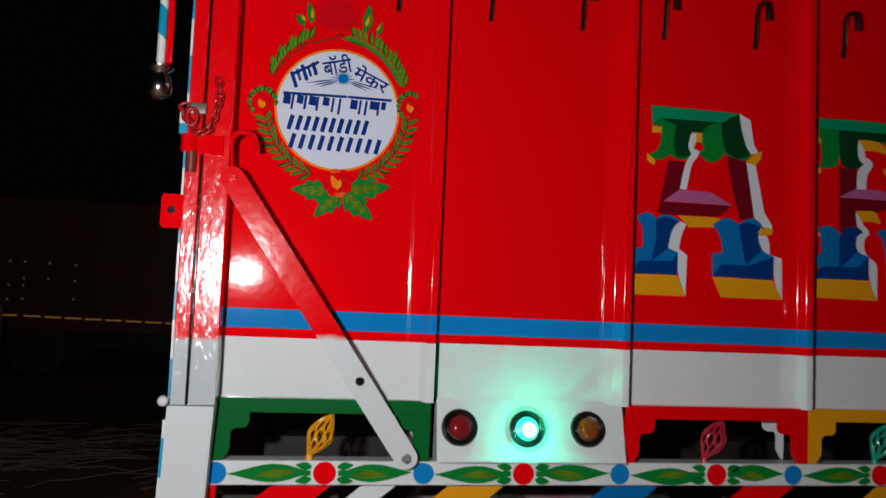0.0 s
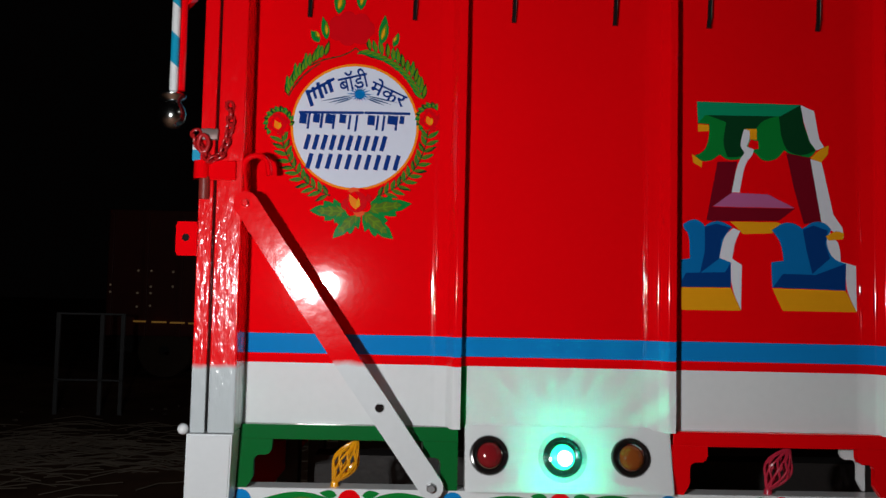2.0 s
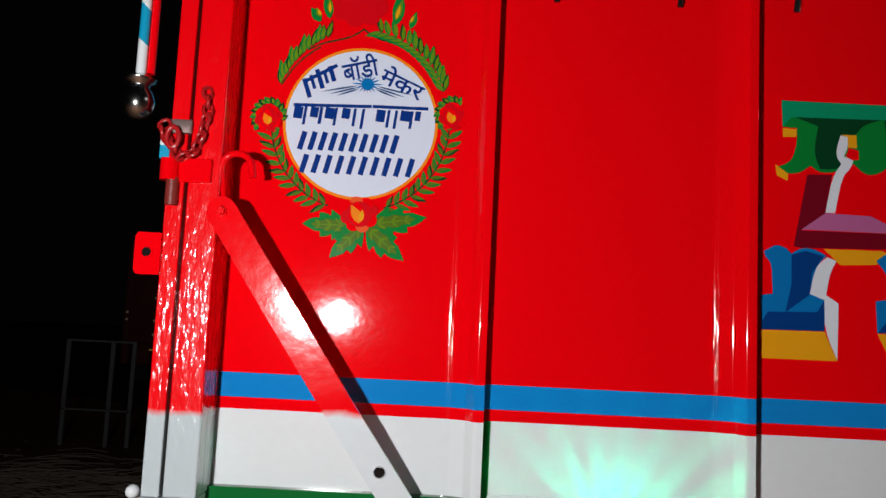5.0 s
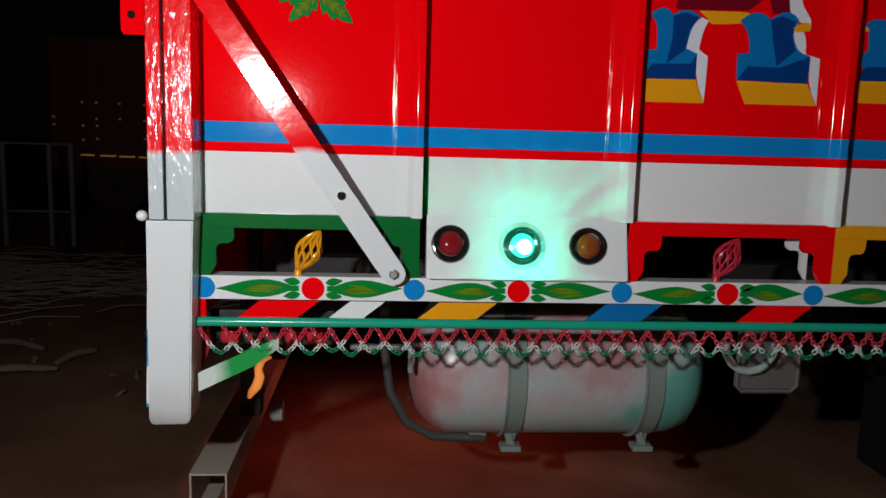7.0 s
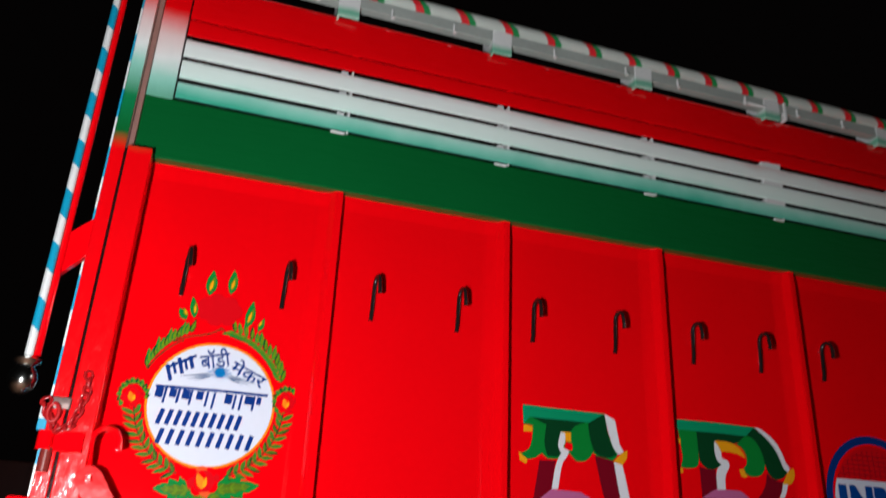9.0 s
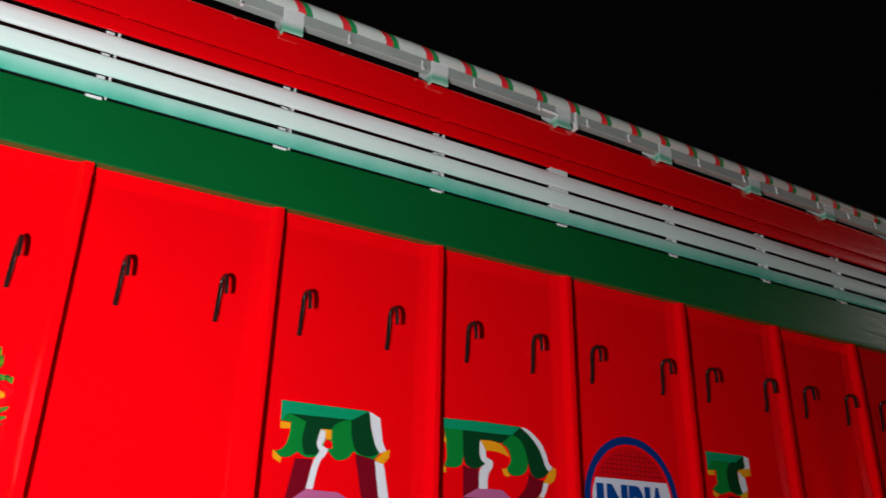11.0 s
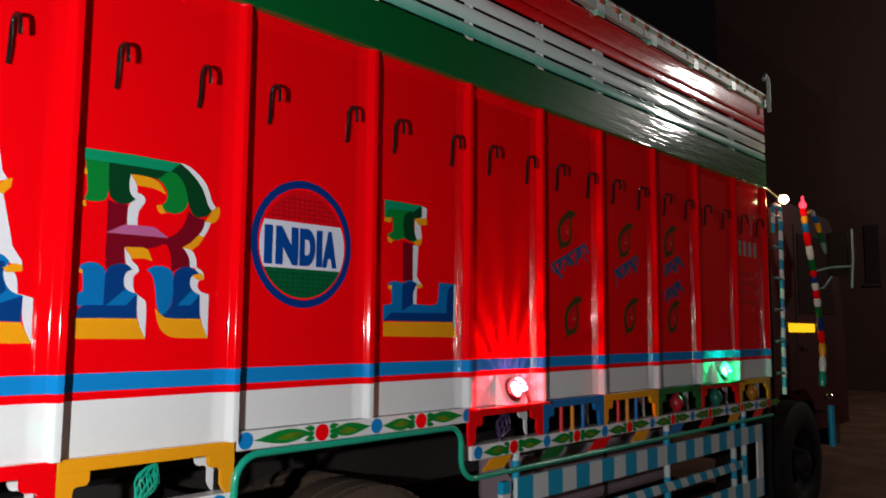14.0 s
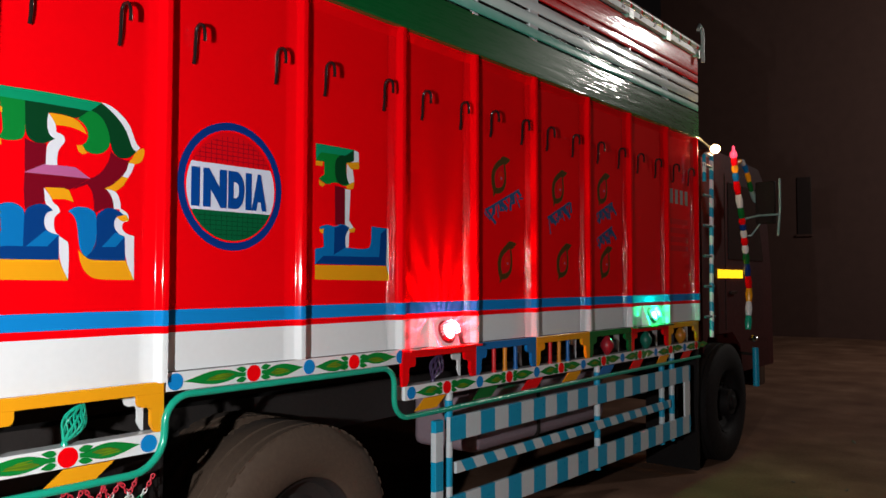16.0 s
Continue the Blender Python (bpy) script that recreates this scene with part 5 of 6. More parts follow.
# ---- under the body ----
tank = part("air_tank", turned(bmesh.new(), [(0.0, 0.0), (0.085, 0.006), (0.17, 0.03), (0.23, 0.08), (0.252, 0.14), (0.256, 0.2), (0.256, 0.9), (0.252, 0.96), (0.23, 1.02), (0.17, 1.07), (0.085, 1.094), (0.0, 1.1)], "x", (0.61, 0.57, 0.655), 36), tank_mat, truck, "dusty white steel air tank with reflected pink and teal coloured in", 60)
strap_mat = paint_mat("strap_grey_green", (0.22, 0.26, 0.24), 0.4, 0.2, 40, 0.3)
for x in (0.945, 1.435):
    part("strap", turned(bmesh.new(), [(0.256, 0.0), (0.264, 0.002), (0.264, 0.068), (0.256, 0.07)], "x", (x, 0.57, 0.655), 36), strap_mat, tank, "", 40)
    part("strap_edge", turned(bmesh.new(), [(0.264, 0.0), (0.27, 0.001), (0.27, 0.008), (0.264, 0.009)], "x", (x - 0.002, 0.57, 0.655), 36), strap_mat, tank, "", 40)
    bm = soft_box(x + 0.0, x + 0.075, 0.4, 0.46, 0.372, 0.392, 0.004)
    prism(bm, [(x + 0.028, 0.385), (x + 0.05, 0.385), (x + 0.064, 0.47), (x + 0.006, 0.47)], 0.43, 0.445)
    tube(bm, [(x + 0.03, 0.425, 0.445), (x + 0.052, 0.425, 0.385)], 0.007, 6)
    box(bm, x + 0.005, x + 0.06, 0.72, 0.8, 0.42, 1.0)
    part("strap_foot", bm, strap_mat, tank)
part("tank_valve", tube(bmesh.new(), [(0.82, 0.36, 0.45), (0.88, 0.36, 0.445)], [0.014, 0.018], 8), steel, tank)
pts = [(0.52, 0.34, 1.0), (0.515, 0.34, 0.8), (0.54, 0.34, 0.62), (0.6, 0.34, 0.51), (0.69, 0.35, 0.455), (0.8, 0.36, 0.445), (0.86, 0.36, 0.445)]
part("air_hose", tube(bmesh.new(), pts, 0.015, 10), hose_mat, truck, "grey rubber air hose", 60)
bm = soft_box(0.4, 0.62, 0.33, 0.36, 0.77, 0.785, 0.003)
box(bm, 0.6, 0.615, 0.33, 0.36, 0.69, 0.78)
part("hose_bracket", bm, strap_mat, truck)
bm = bmesh.new()
tube(bm, [(1.755, 0.3, 0.87), (1.755, 0.3, 0.66), (1.775, 0.3, 0.64), (1.955, 0.3, 0.64), (1.975, 0.3, 0.66), (1.975, 0.3, 0.87), (1.755, 0.3, 0.89)], 0.009, 6)
box(bm, 1.76, 1.97, 0.304, 0.312, 0.645, 0.88)
part("step_bracket", bm, paint_mat("dull_grey_iron", (0.13, 0.12, 0.115), 0.5, 0.2, 40, 0.3), truck)
part("looped_hose", tube(bmesh.new(), [(1.78 + 0.09 * math.cos(a), 0.27, 0.82 + 0.1 * math.sin(a)) for a in (math.pi * (1 + i / 8) for i in range(9))], 0.015, 8), tank_mat, truck, "", 60)

# rear: white and green plate with glare coloured in, flap, underrun beam
fan_mat, n, l, b = nodes_of("plate_white_green_glare")
c = calc(n, l, "ADD", along(n, l, 0), calc(n, l, "MULTIPLY", calc(n, l, "SUBTRACT", noise_at(n, l, 14.0), 0.5), 0.05))
# left white and green are paint; the whitish right end stands for glare
finish("plate_white_green_glare", n, l, b, ramp(n, l, calc(n, l, "MULTIPLY", c, 4.0), (0.08, (0.6, 0.66, 0.62)), (0.28, (0.01, 0.3, 0.06)), (0.66, (0.01, 0.3, 0.06)), (0.84, (0.5, 0.56, 0.52))), 0.3, 0.1, 40)
part("rear_plate", prism(bmesh.new(), [(-0.02, 0.744), (-0.02, 0.8), (0.16, 0.885), (0.21, 0.905), (0.21, 0.875), (0.14, 0.822)], -0.034, -0.028), fan_mat, truck, "white and green plate, its right tip whitened as glare")
part("red_flap", prism(bmesh.new(), [(-0.03, 0.78), (-0.03, 0.95), (-0.008, 0.93), (-0.004, 0.86)], 0.06, 0.07), paint_mat("dull_dark_red", (0.25, 0.005, 0.008), 0.4), truck, "dark red flap behind the post")
part("red_stub", soft_box(-0.028, 0.0, -0.012, 0.01, 0.955, 1.016, 0.003), red, truck)
bm = prism(bmesh.new(), [(-0.124, 0.2), (-0.06, 0.2), (-0.06, 0.207), (-0.117, 0.207), (-0.117, 0.353), (-0.007, 0.353), (-0.007, 0.26), (0.0, 0.26), (0.0, 0.36), (-0.124, 0.36)], 0.26, 2.2)
beam_mat = paint_mat("dusty_channel_steel", (0.34, 0.28, 0.24), 0.6, 0.3, 30, 0.4)
part("underrun_beam", bm, beam_mat, truck, "dusty steel channel beam")
for y in (0.8, 1.6):
    part("beam_hanger", soft_box(-0.05, 0.03, y, y + 0.08, 0.36, 1.2, 0.004), dark_iron, truck)
part("tail_lamp", turned(bmesh.new(), [(0.0, -0.02), (0.03, -0.015), (0.045, 0.0), (0.045, 0.04), (0.0, 0.045)], "x", (0.06, 0.95, 0.33), 16), tank_mat, truck, "", 50)
part("tail_flap", tube(bmesh.new(), [(0.0, 0.7, 0.47), (0.008, 0.7, 0.49), (0.03, 0.7, 0.52), (0.042, 0.7, 0.555), (0.036, 0.7, 0.59), (0.056, 0.7, 0.625), (0.085, 0.7, 0.635)], [0.006, 0.014, 0.019, 0.019, 0.015, 0.012, 0.006], 8), glow("lit_amber_tail", (0.9, 0.28, 0.06), 0.5), truck, "lit amber tail lamp strip", 60)


# added red fill without a fitting, to redden the ground under the body
tail = bpy.data.lights.new("red_ground_fill_light", "SPOT")
tail.energy, tail.color, tail.spot_size, tail.spot_blend, tail.shadow_soft_size = 10.0, (1.0, 0.16, 0.08), radians(140), 0.5, 0.03
new("red_ground_fill_light", tail).location = (0.65, 1.5, 0.78)


for x, w in ((0.045, 0.06), (0.235, 0.05), (0.3, 0.055)):
    part("tail_reflector", soft_box(x - w / 2, x + w / 2, 0.1, 0.13, 0.85, 0.9, 0.012, 3), paint_mat("tail_red_plastic", (0.5, 0.02, 0.03), 0.15), truck, "red plastic reflector", 40)
part("tail_stay", soft_box(-0.02, 0.36, 0.13, 0.15, 0.84, 0.95, 0.004), dark_iron, truck)
part("mud_flap", soft_box(2.55, 2.57, 0.12, 0.78, 0.18, 1.0, 0.004), dark_rubber, truck, "black rubber mud flap", 40)


# wheels
def wheel(x, y, z, r, width, label, tread=None):
    tread = tread or rubber
    # with a dark tread the rim, nuts and hub are coloured as if shaded
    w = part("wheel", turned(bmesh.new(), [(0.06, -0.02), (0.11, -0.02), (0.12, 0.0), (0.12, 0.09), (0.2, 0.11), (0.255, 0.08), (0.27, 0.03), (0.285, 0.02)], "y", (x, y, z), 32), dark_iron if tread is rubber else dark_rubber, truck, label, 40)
    prof = [(0.285, 0.03), (0.31, 0.01), (0.37, -0.004), (0.43, 0.0), (0.48, 0.012), (r - 0.022, 0.026), (r - 0.008, 0.036)]
    prof += [(r - 0.008, 0.07), (r - 0.02, 0.074), (r - 0.02, 0.084), (r - 0.006, 0.088), (r - 0.004, width * 0.5 - 0.01), (r - 0.018, width * 0.5 - 0.006), (r - 0.018, width * 0.5 + 0.006), (r - 0.004, width * 0.5 + 0.01)]
    prof += [(r - 0.006, width - 0.05), (r - 0.022, width - 0.03), (0.43, width), (0.31, width - 0.02), (0.285, width - 0.03)]
    t = part("tyre", turned(bmesh.new(), prof, "y", (x, y, z), 56), tread, w, "dusty black tyre", 50)
    bm = bmesh.new()
    for i in range(52):
        a = 2 * math.pi * i / 52
        for y0, y1 in ((0.03, 0.068), (width - 0.075, width - 0.035)):
            q = []
            for rr in (r - 0.02, r - 0.0062):
                for da in (-0.036, 0.036):
                    for yy in (y0, y1):
                        q.append(bm.verts.new((x + rr * math.sin(a + da), y + yy, z + rr * math.cos(a + da))))
            for f in ((0, 1, 3, 2), (4, 6, 7, 5), (0, 4, 5, 1), (2, 3, 7, 6), (0, 2, 6, 4), (1, 5, 7, 3)):
                bm.faces.new([q[k] for k in f])
    tagged(part("tread_block", bm, tread, w), kind="stuff")
    for i in range(8):
        a = 2 * math.pi * i / 8
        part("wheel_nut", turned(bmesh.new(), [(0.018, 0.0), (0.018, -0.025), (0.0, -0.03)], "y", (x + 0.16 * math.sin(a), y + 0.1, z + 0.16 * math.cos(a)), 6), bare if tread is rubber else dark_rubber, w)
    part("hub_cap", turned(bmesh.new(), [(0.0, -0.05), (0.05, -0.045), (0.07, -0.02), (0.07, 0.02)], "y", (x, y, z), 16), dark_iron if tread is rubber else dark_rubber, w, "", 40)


wheel(3.24, 0.05, 0.47, 0.522, 0.36, "rear wheel with dusty tyre")
wheel(3.24, 0.44, 0.47, 0.522, 0.27, "inner rear wheel with dusty tyre")
# near front wheel: shade is put into its colour, all parts nearly black
wheel(8.32, -0.05, 0.5, 0.55, 0.3, "front wheel coloured dark to stand for shade", dark_rubber)
wheel(3.2, 2.0, 0.482, 0.532, 0.27, "far rear wheel")
wheel(8.32, 2.0, 0.5, 0.55, 0.28, "far front wheel")
part("axle", tube(bmesh.new(), [(3.24, 0.3, 0.482), (3.24, 2.1, 0.482)], 0.07, 10), dark_iron, truck)
part("axle", tube(bmesh.new(), [(8.32, 0.3, 0.5), (8.32, 2.1, 0.5)], 0.06, 10), dark_iron, truck)
for i in range(4):
    part("leaf_spring", box(bmesh.new(), 2.55 + 0.08 * i, 3.85 - 0.08 * i, 0.72, 0.8, 0.62 + 0.02 * i, 0.637 + 0.02 * i), dark_iron, truck)
part("wheel_arch", soft_box(2.5, 3.76, 0.3, 0.7, 1.16, 1.2, 0.01), dark_iron, truck)

# side guard with painted checks
guard = part("side_guard", soft_box(4.13, 7.41, -0.03, -0.005, 0.785, 0.915, 0.004), check_mat, truck, "steel side guard painted in blue and white checks", 40)
part("guard_rail", soft_box(4.19, 7.0, -0.028, -0.008, 0.61, 0.672, 0.004), check_lean, guard, "", 40)
part("guard_rail", soft_box(4.05, 7.41, -0.03, -0.005, 0.352, 0.497, 0.004), check_mat, guard, "", 40)
part("guard_post", soft_box(4.01, 4.075, -0.034, -0.0, 0.3, 0.91, 0.004), check_up, guard, "", 40)
part("guard_post", soft_box(7.3, 7.41, -0.026, -0.01, 0.497, 0.785, 0.004), white, guard, "", 40)
for x in (4.155, 5.8, 6.88, 7.08):
    part("guard_stay", tube(bmesh.new(), [(x, -0.002, 1.04), (x, -0.002, 0.33)], 0.022, 10), check_up, guard, "", 60)
part("fuel_tank", soft_box(4.72, 6.4, 0.25, 0.75, 0.58, 0.97, 0.05, 4), paint_mat("mauve_grey_tank", (0.26, 0.19, 0.22), 0.5, 0.2, 20, 0.3), truck, "dull grey fuel tank behind the guard", 40)
part("tank_strap", soft_box(5.4, 5.47, 0.24, 0.75, 0.57, 0.98, 0.05, 4), dark_iron, truck, "", 40)

# ladder between body and cab
ladder = part("ladder", tube(bmesh.new(), [(7.73, -0.1, 1.14), (7.775, -0.1, 2.735)], 0.019, 8), pole_mat, truck, "blue and white striped ladder", 60)
part("ladder_rail", tube(bmesh.new(), [(7.6, -0.1, 2.5), (7.6, -0.1, 2.73), (7.64, -0.1, 2.745), (7.77, -0.1, 2.74)], 0.017, 8), pole_mat, ladder, "", 60)
for i in range(6):
    part("ladder_rung", tube(bmesh.new(), [(7.585, -0.1, 1.32 + i * 0.265), (7.8, -0.1, 1.32 + i * 0.265)], 0.013, 8), paint_mat("dark_teal", (0.02, 0.09, 0.1), 0.4), ladder, "", 60)

# cab
cab_mat = paint_mat("dark_maroon_cab", (0.06, 0.008, 0.007), 0.6, 0.1, 20, 0.3)
cab_mat.node_tree.nodes["Principled BSDF"].inputs["Specular IOR Level"].default_value = 0.12
bm = bmesh.new()
prism(bm, [(8.05, 0.95), (8.05, 2.78), (8.3, 2.9), (9.75, 2.86), (9.95, 2.7), (10.15, 1.75), (10.2, 0.7), (9.15, 0.7), (9.08, 0.98), (8.85, 1.12), (8.2, 1.12)], 0.1, 2.3)
cab = part("cab", bm, cab_mat, truck, "dark maroon driver's cab")
cab_glass = paint_mat("dark_cab_glass", (0.006, 0.006, 0.007), 0.06, 0.0)
part("door_window", prism(bmesh.new(), [(8.75, 1.85), (8.75, 2.62), (9.6, 2.62), (9.85, 1.85)], 0.09, 0.105), cab_glass, cab, "dark side window")
part("door_seam", prism(bmesh.new(), [(8.66, 1.15), (8.66, 2.7), (8.672, 2.7), (8.672, 1.15)], 0.094, 0.105), black_paint, cab)
part("door_handle", soft_box(8.75, 8.93, 0.07, 0.1, 1.5, 1.53, 0.008), black_paint, cab)
# unlit reflector: emission replaces the light it would send back
part("reflector", soft_box(8.45, 9.15, 0.085, 0.1, 1.66, 1.745, 0.004), glow("yellow_reflector_glow", (0.9, 0.5, 0.01), 0.45), cab, "yellow reflector strip on the door")
part("bumper", soft_box(10.0, 10.24, 0.2, 2.2, 0.45, 0.85, 0.03), black_paint, cab)
part("wheel_flap", prism(bmesh.new(), [(7.68, -0.03), (7.68, 1.0), (7.74, 1.06), (7.74, -0.03)], 0.02, 0.5), dark_rubber, truck)
part("roof_lamp", turned(bmesh.new(), [(0.0, -0.042), (0.024, -0.036), (0.038, -0.014), (0.04, 0.01), (0.024, 0.036), (0.0, 0.042)], "y", (7.93, -0.08, 2.83), 14), lit_white, truck, "lit warm white lamp", 60)
part("lamp_stalk", tube(bmesh.new(), [(7.93, -0.05, 2.83), (7.8, 0.0, 2.9), (7.6, 0.0, 2.95)], 0.012, 6), dark_iron, truck)
point_lamp("roof_lamp_light", (7.93, -0.16, 2.83), 2.3, (1.0, 0.6, 0.3), 0.04)

# garland pole in coloured bands, mirror frame
BANDS = (red, yellow, PAINT["blue"], red, white, green, red, PAINT["ink"], white, red, white, green, PAINT["ink"], red, yellow, white, teal)
pale = paint_mat("pale_teal_metal", (0.25, 0.4, 0.4), 0.35)
LINE = [Vector(q) for q in ((8.37, -0.1, 2.8), (8.416, -0.1, 2.607), (8.564, -0.1, 2.26), (8.622, -0.1, 2.095), (8.676, -0.1, 1.88), (8.757, -0.1, 1.543), (8.71, -0.1, 1.16))]


def on_line(s, line):
    """A point at the share s along a broken line."""
    s *= len(line) - 1
    i = min(int(s), len(line) - 2)
    return line[i].lerp(line[i + 1], s - i)


for i, m in enumerate(BANDS):
    a, b = i / len(BANDS), (i + 1) / len(BANDS)
    part("garland_band", tube(bmesh.new(), [on_line(a, LINE), on_line((a + b) / 2, LINE), on_line(b, LINE)], [0.026, 0.034, 0.026], 10), m, cab, "", 60)
part("garland_tip", turned(bmesh.new(), [(0.0, 0.12), (0.014, 0.1), (0.012, 0.07), (0.03, 0.05), (0.035, 0.02), (0.02, 0.0)], "z", (8.36, -0.1, 2.8), 12), glow("pink_tip", (1.0, 0.05, 0.1), 0.5), cab, "", 60)
ARC = [Vector(q) for q in ((8.42, -0.1, 2.76), (8.58, -0.1, 2.8), (8.68, -0.1, 2.756), (8.78, -0.1, 2.66), (8.849, -0.1, 2.551), (8.99, -0.1, 2.438))]
for i in range(6):
    a, b = i / 6, (i + 1) / 6
    part("garland_band", tube(bmesh.new(), [on_line(a, ARC), on_line((a + b) / 2, ARC), on_line(b, ARC)], [0.022, 0.028, 0.022], 8), (yellow, white, PAINT["blue"], yellow, green, pale)[i], cab, "", 60)
mirror = part("mirror", soft_box(8.92, 8.955, -0.31, -0.12, 2.2, 2.62, 0.012), dark_rubber, truck, "black side mirror in a pale metal frame")
part("mirror_frame", tube(bmesh.new(), [(9.01, -0.33, 2.65), (8.975, -0.34, 2.36), (8.93, -0.33, 2.08)], 0.011, 8), pale, mirror, "", 60)
part("mirror_arm", tube(bmesh.new(), [(8.56, -0.1, 2.224), (8.74, -0.2, 2.27), (8.95, -0.33, 2.29)], 0.01, 8), pale, mirror, "", 60)
part("mirror_arm", tube(bmesh.new(), [(8.62, -0.1, 2.07), (8.78, -0.12, 2.08), (8.93, -0.16, 2.2)], 0.008, 8), pale, mirror, "", 60)
part("bumper_marker", tube(bmesh.new(), [(8.925, -0.1, 0.97), (8.935, -0.1, 0.59)], 0.03, 10), paint_mat("cyan_paint", CYAN, 0.3), cab, "cyan marker tube", 60)
part("marker_knob", turned(bmesh.new(), [(0.0, 0.06), (0.03, 0.05), (0.045, 0.02), (0.03, 0.0), (0.0, -0.01)], "z", (8.86, -0.1, 1.04), 14), steel, cab, "", 60)
part("marker_stay", tube(bmesh.new(), [(8.93, -0.1, 0.9), (9.1, 0.2, 0.9)], 0.015, 6), dark_iron, cab)

# ---- rear pole with a steel knob, latch, chain and hooks ----
PX, PY = -0.211, -0.1
chain_mat = paint_mat("red_chain_paint", (0.4, 0.01, 0.012), 0.25, 0.2, 60)
pole = part("rear_pole", tube(bmesh.new(), [(PX, PY, 2.182), (PX, PY, 3.95)], 0.0115, 14), pole_mat, truck, "blue and white striped pole", 60)
part("pole_backing", tube(bmesh.new(), [(PX + 0.0205, PY + 0.006, 2.2), (PX + 0.0205, PY + 0.006, 3.95)], 0.0095, 10), red, pole, "", 60)
part("pole_knob", turned(bmesh.new(), [(0.0, -0.092), (0.018, -0.088), (0.033, -0.072), (0.038, -0.05), (0.033, -0.03), (0.023, -0.017), (0.023, -0.012), (0.035, -0.005), (0.037, 0.003), (0.026, 0.01), (0.017, 0.014)], "z", (PX, PY, 2.182), 24), steel, pole, "polished steel knob", 60)
part("pole_arm", prism(bmesh.new(), [(-0.192, 2.435), (-0.192, 2.565), (-0.125, 2.63), (-0.125, 2.51)], -0.094, -0.07), red, pole, "red steel arm that holds the pole")
part("edge_strip", soft_box(-0.148, -0.125, -0.114, -0.03, 2.0, 2.07, 0.003), edge_mat, truck, "blue and white striped edge")
part("hinge_sleeve", soft_box(-0.125, -0.024, -0.121, -0.108, 1.946, 2.002, 0.004), red, truck, "red hinge sleeve", 40)
part("hinge_barrel", tube(bmesh.new(), [(-0.118, -0.12, 1.998), (-0.118, -0.12, 1.949)], 0.021, 14), red, truck, "", 60)
part("hinge_pin", tube(bmesh.new(), [(-0.109, -0.12, 1.955), (-0.109, -0.12, 1.893)], 0.0145, 12), paint_mat("rusty_pin", (0.2, 0.02, 0.015), 0.4, 0.3, 60), truck, "", 60)
bm = prism(bmesh.new(), [(-0.18, 1.745), (-0.18, 1.82), (-0.174, 1.829), (-0.122, 1.829), (-0.122, 1.735), (-0.174, 1.735)], -0.125, -0.111)
part("latch_tab", bm, red, truck, "red latch tab with a hole")
part("tab_hole", prism(bmesh.new(), disc(-0.152, 1.785, 0.011, 14), -0.1265, -0.125), black_paint, truck)
part("tab_ring", turned(bmesh.new(), [(0.0135, 0.0), (0.0135, -0.003), (0.0105, -0.003), (0.0105, 0.0)], "y", (-0.152, -0.125, 1.785), 14), red, truck)
jpts = [(-0.004, -0.06, 1.89), (-0.004, -0.085, 1.925), (-0.007, -0.098, 1.975)] + [(0.028 - 0.035 * math.cos(a), -0.102, 1.988 + 0.033 * math.sin(a)) for a in (math.pi * i / 8 for i in range(9))] + [(0.066, -0.102, 1.966)]
part("tie_hook", tube(bmesh.new(), jpts, 0.0085, 8), red, truck, "red bent steel hook", 60)
part("catch_plate", soft_box(-0.126, -0.075, -0.124, -0.11, 2.058, 2.09, 0.004), paint_mat("dull_catch_steel", (0.2, 0.13, 0.12), 0.45, 0.3, 60, 0.4, 0.4), truck, "", 40)
part("catch_ring", tube(bmesh.new(), [(-0.112 + 0.014 * math.cos(a), -0.134, 2.045 + 0.024 * math.sin(a)) for a in (math.pi * j / 8 for j in range(16))], 0.006, 8, True), chain_mat, truck, "dark red ring on the catch", 60)


def chain_links(path, length, wide):
    """The wire loops of the links along a path, each turned a quarter against the one before, with their share of the way."""
    loop = []
    for i in range(10):
        a = 2 * math.pi * i / 10
        loop.append(Vector(((wide / 2) * math.cos(a), 0, (length * 0.675) * math.sin(a) * (1.0 if abs(math.sin(a)) > 0.6 else 1.15))))
    pts = [Vector(p) for p in path]
    total = sum((b - a).length for a, b in zip(pts, pts[1:]))
    walked, want, links = 0.0, length * 0.5, []
    for a, b in zip(pts, pts[1:]):
        seg = (b - a).length
        while want <= walked + seg:
            c = a.lerp(b, (want - walked) / seg)
            turn = (b - a).to_track_quat("Z", "Y").to_matrix().to_4x4() @ Matrix.Rotation(radians(35 + 90 * (len(links) % 2)), 4, "Z")
            links.append(([c + (turn @ p) for p in loop], want / total))
            want += length
        walked += seg
    return links


def chain(path, length, wide, wire, index_of):
    """A fine chain as one mesh, its links coloured by their share of the way."""
    bm = bmesh.new()
    for loop, share in chain_links(path, length, wide):
        first = len(bm.faces)
        tube(bm, loop, wire, 5, True)
        bm.faces.ensure_lookup_table()
        for f in bm.faces[first:]:
            f.material_index = index_of(share)
    return bm


cpts = [(-0.048, -0.116, 2.165), (-0.042, -0.120, 2.11), (-0.05, -0.122, 2.06), (-0.064, -0.124, 2.016), (-0.096, -0.126, 1.998), (-0.118, -0.128, 2.03), (-0.138, -0.128, 2.056), (-0.142, -0.126, 2.07), (-0.122, -0.128, 2.082)]
latch = thing("latch_chain", (-0.09, -0.12, 2.0), "red painted steel chain hanging on the post latch", "chain")
for loop, share in chain_links(cpts, 0.021, 0.02):
    part("link", tube(bmesh.new(), loop, 0.0044, 6, True), chain_mat, latch, "", 60)

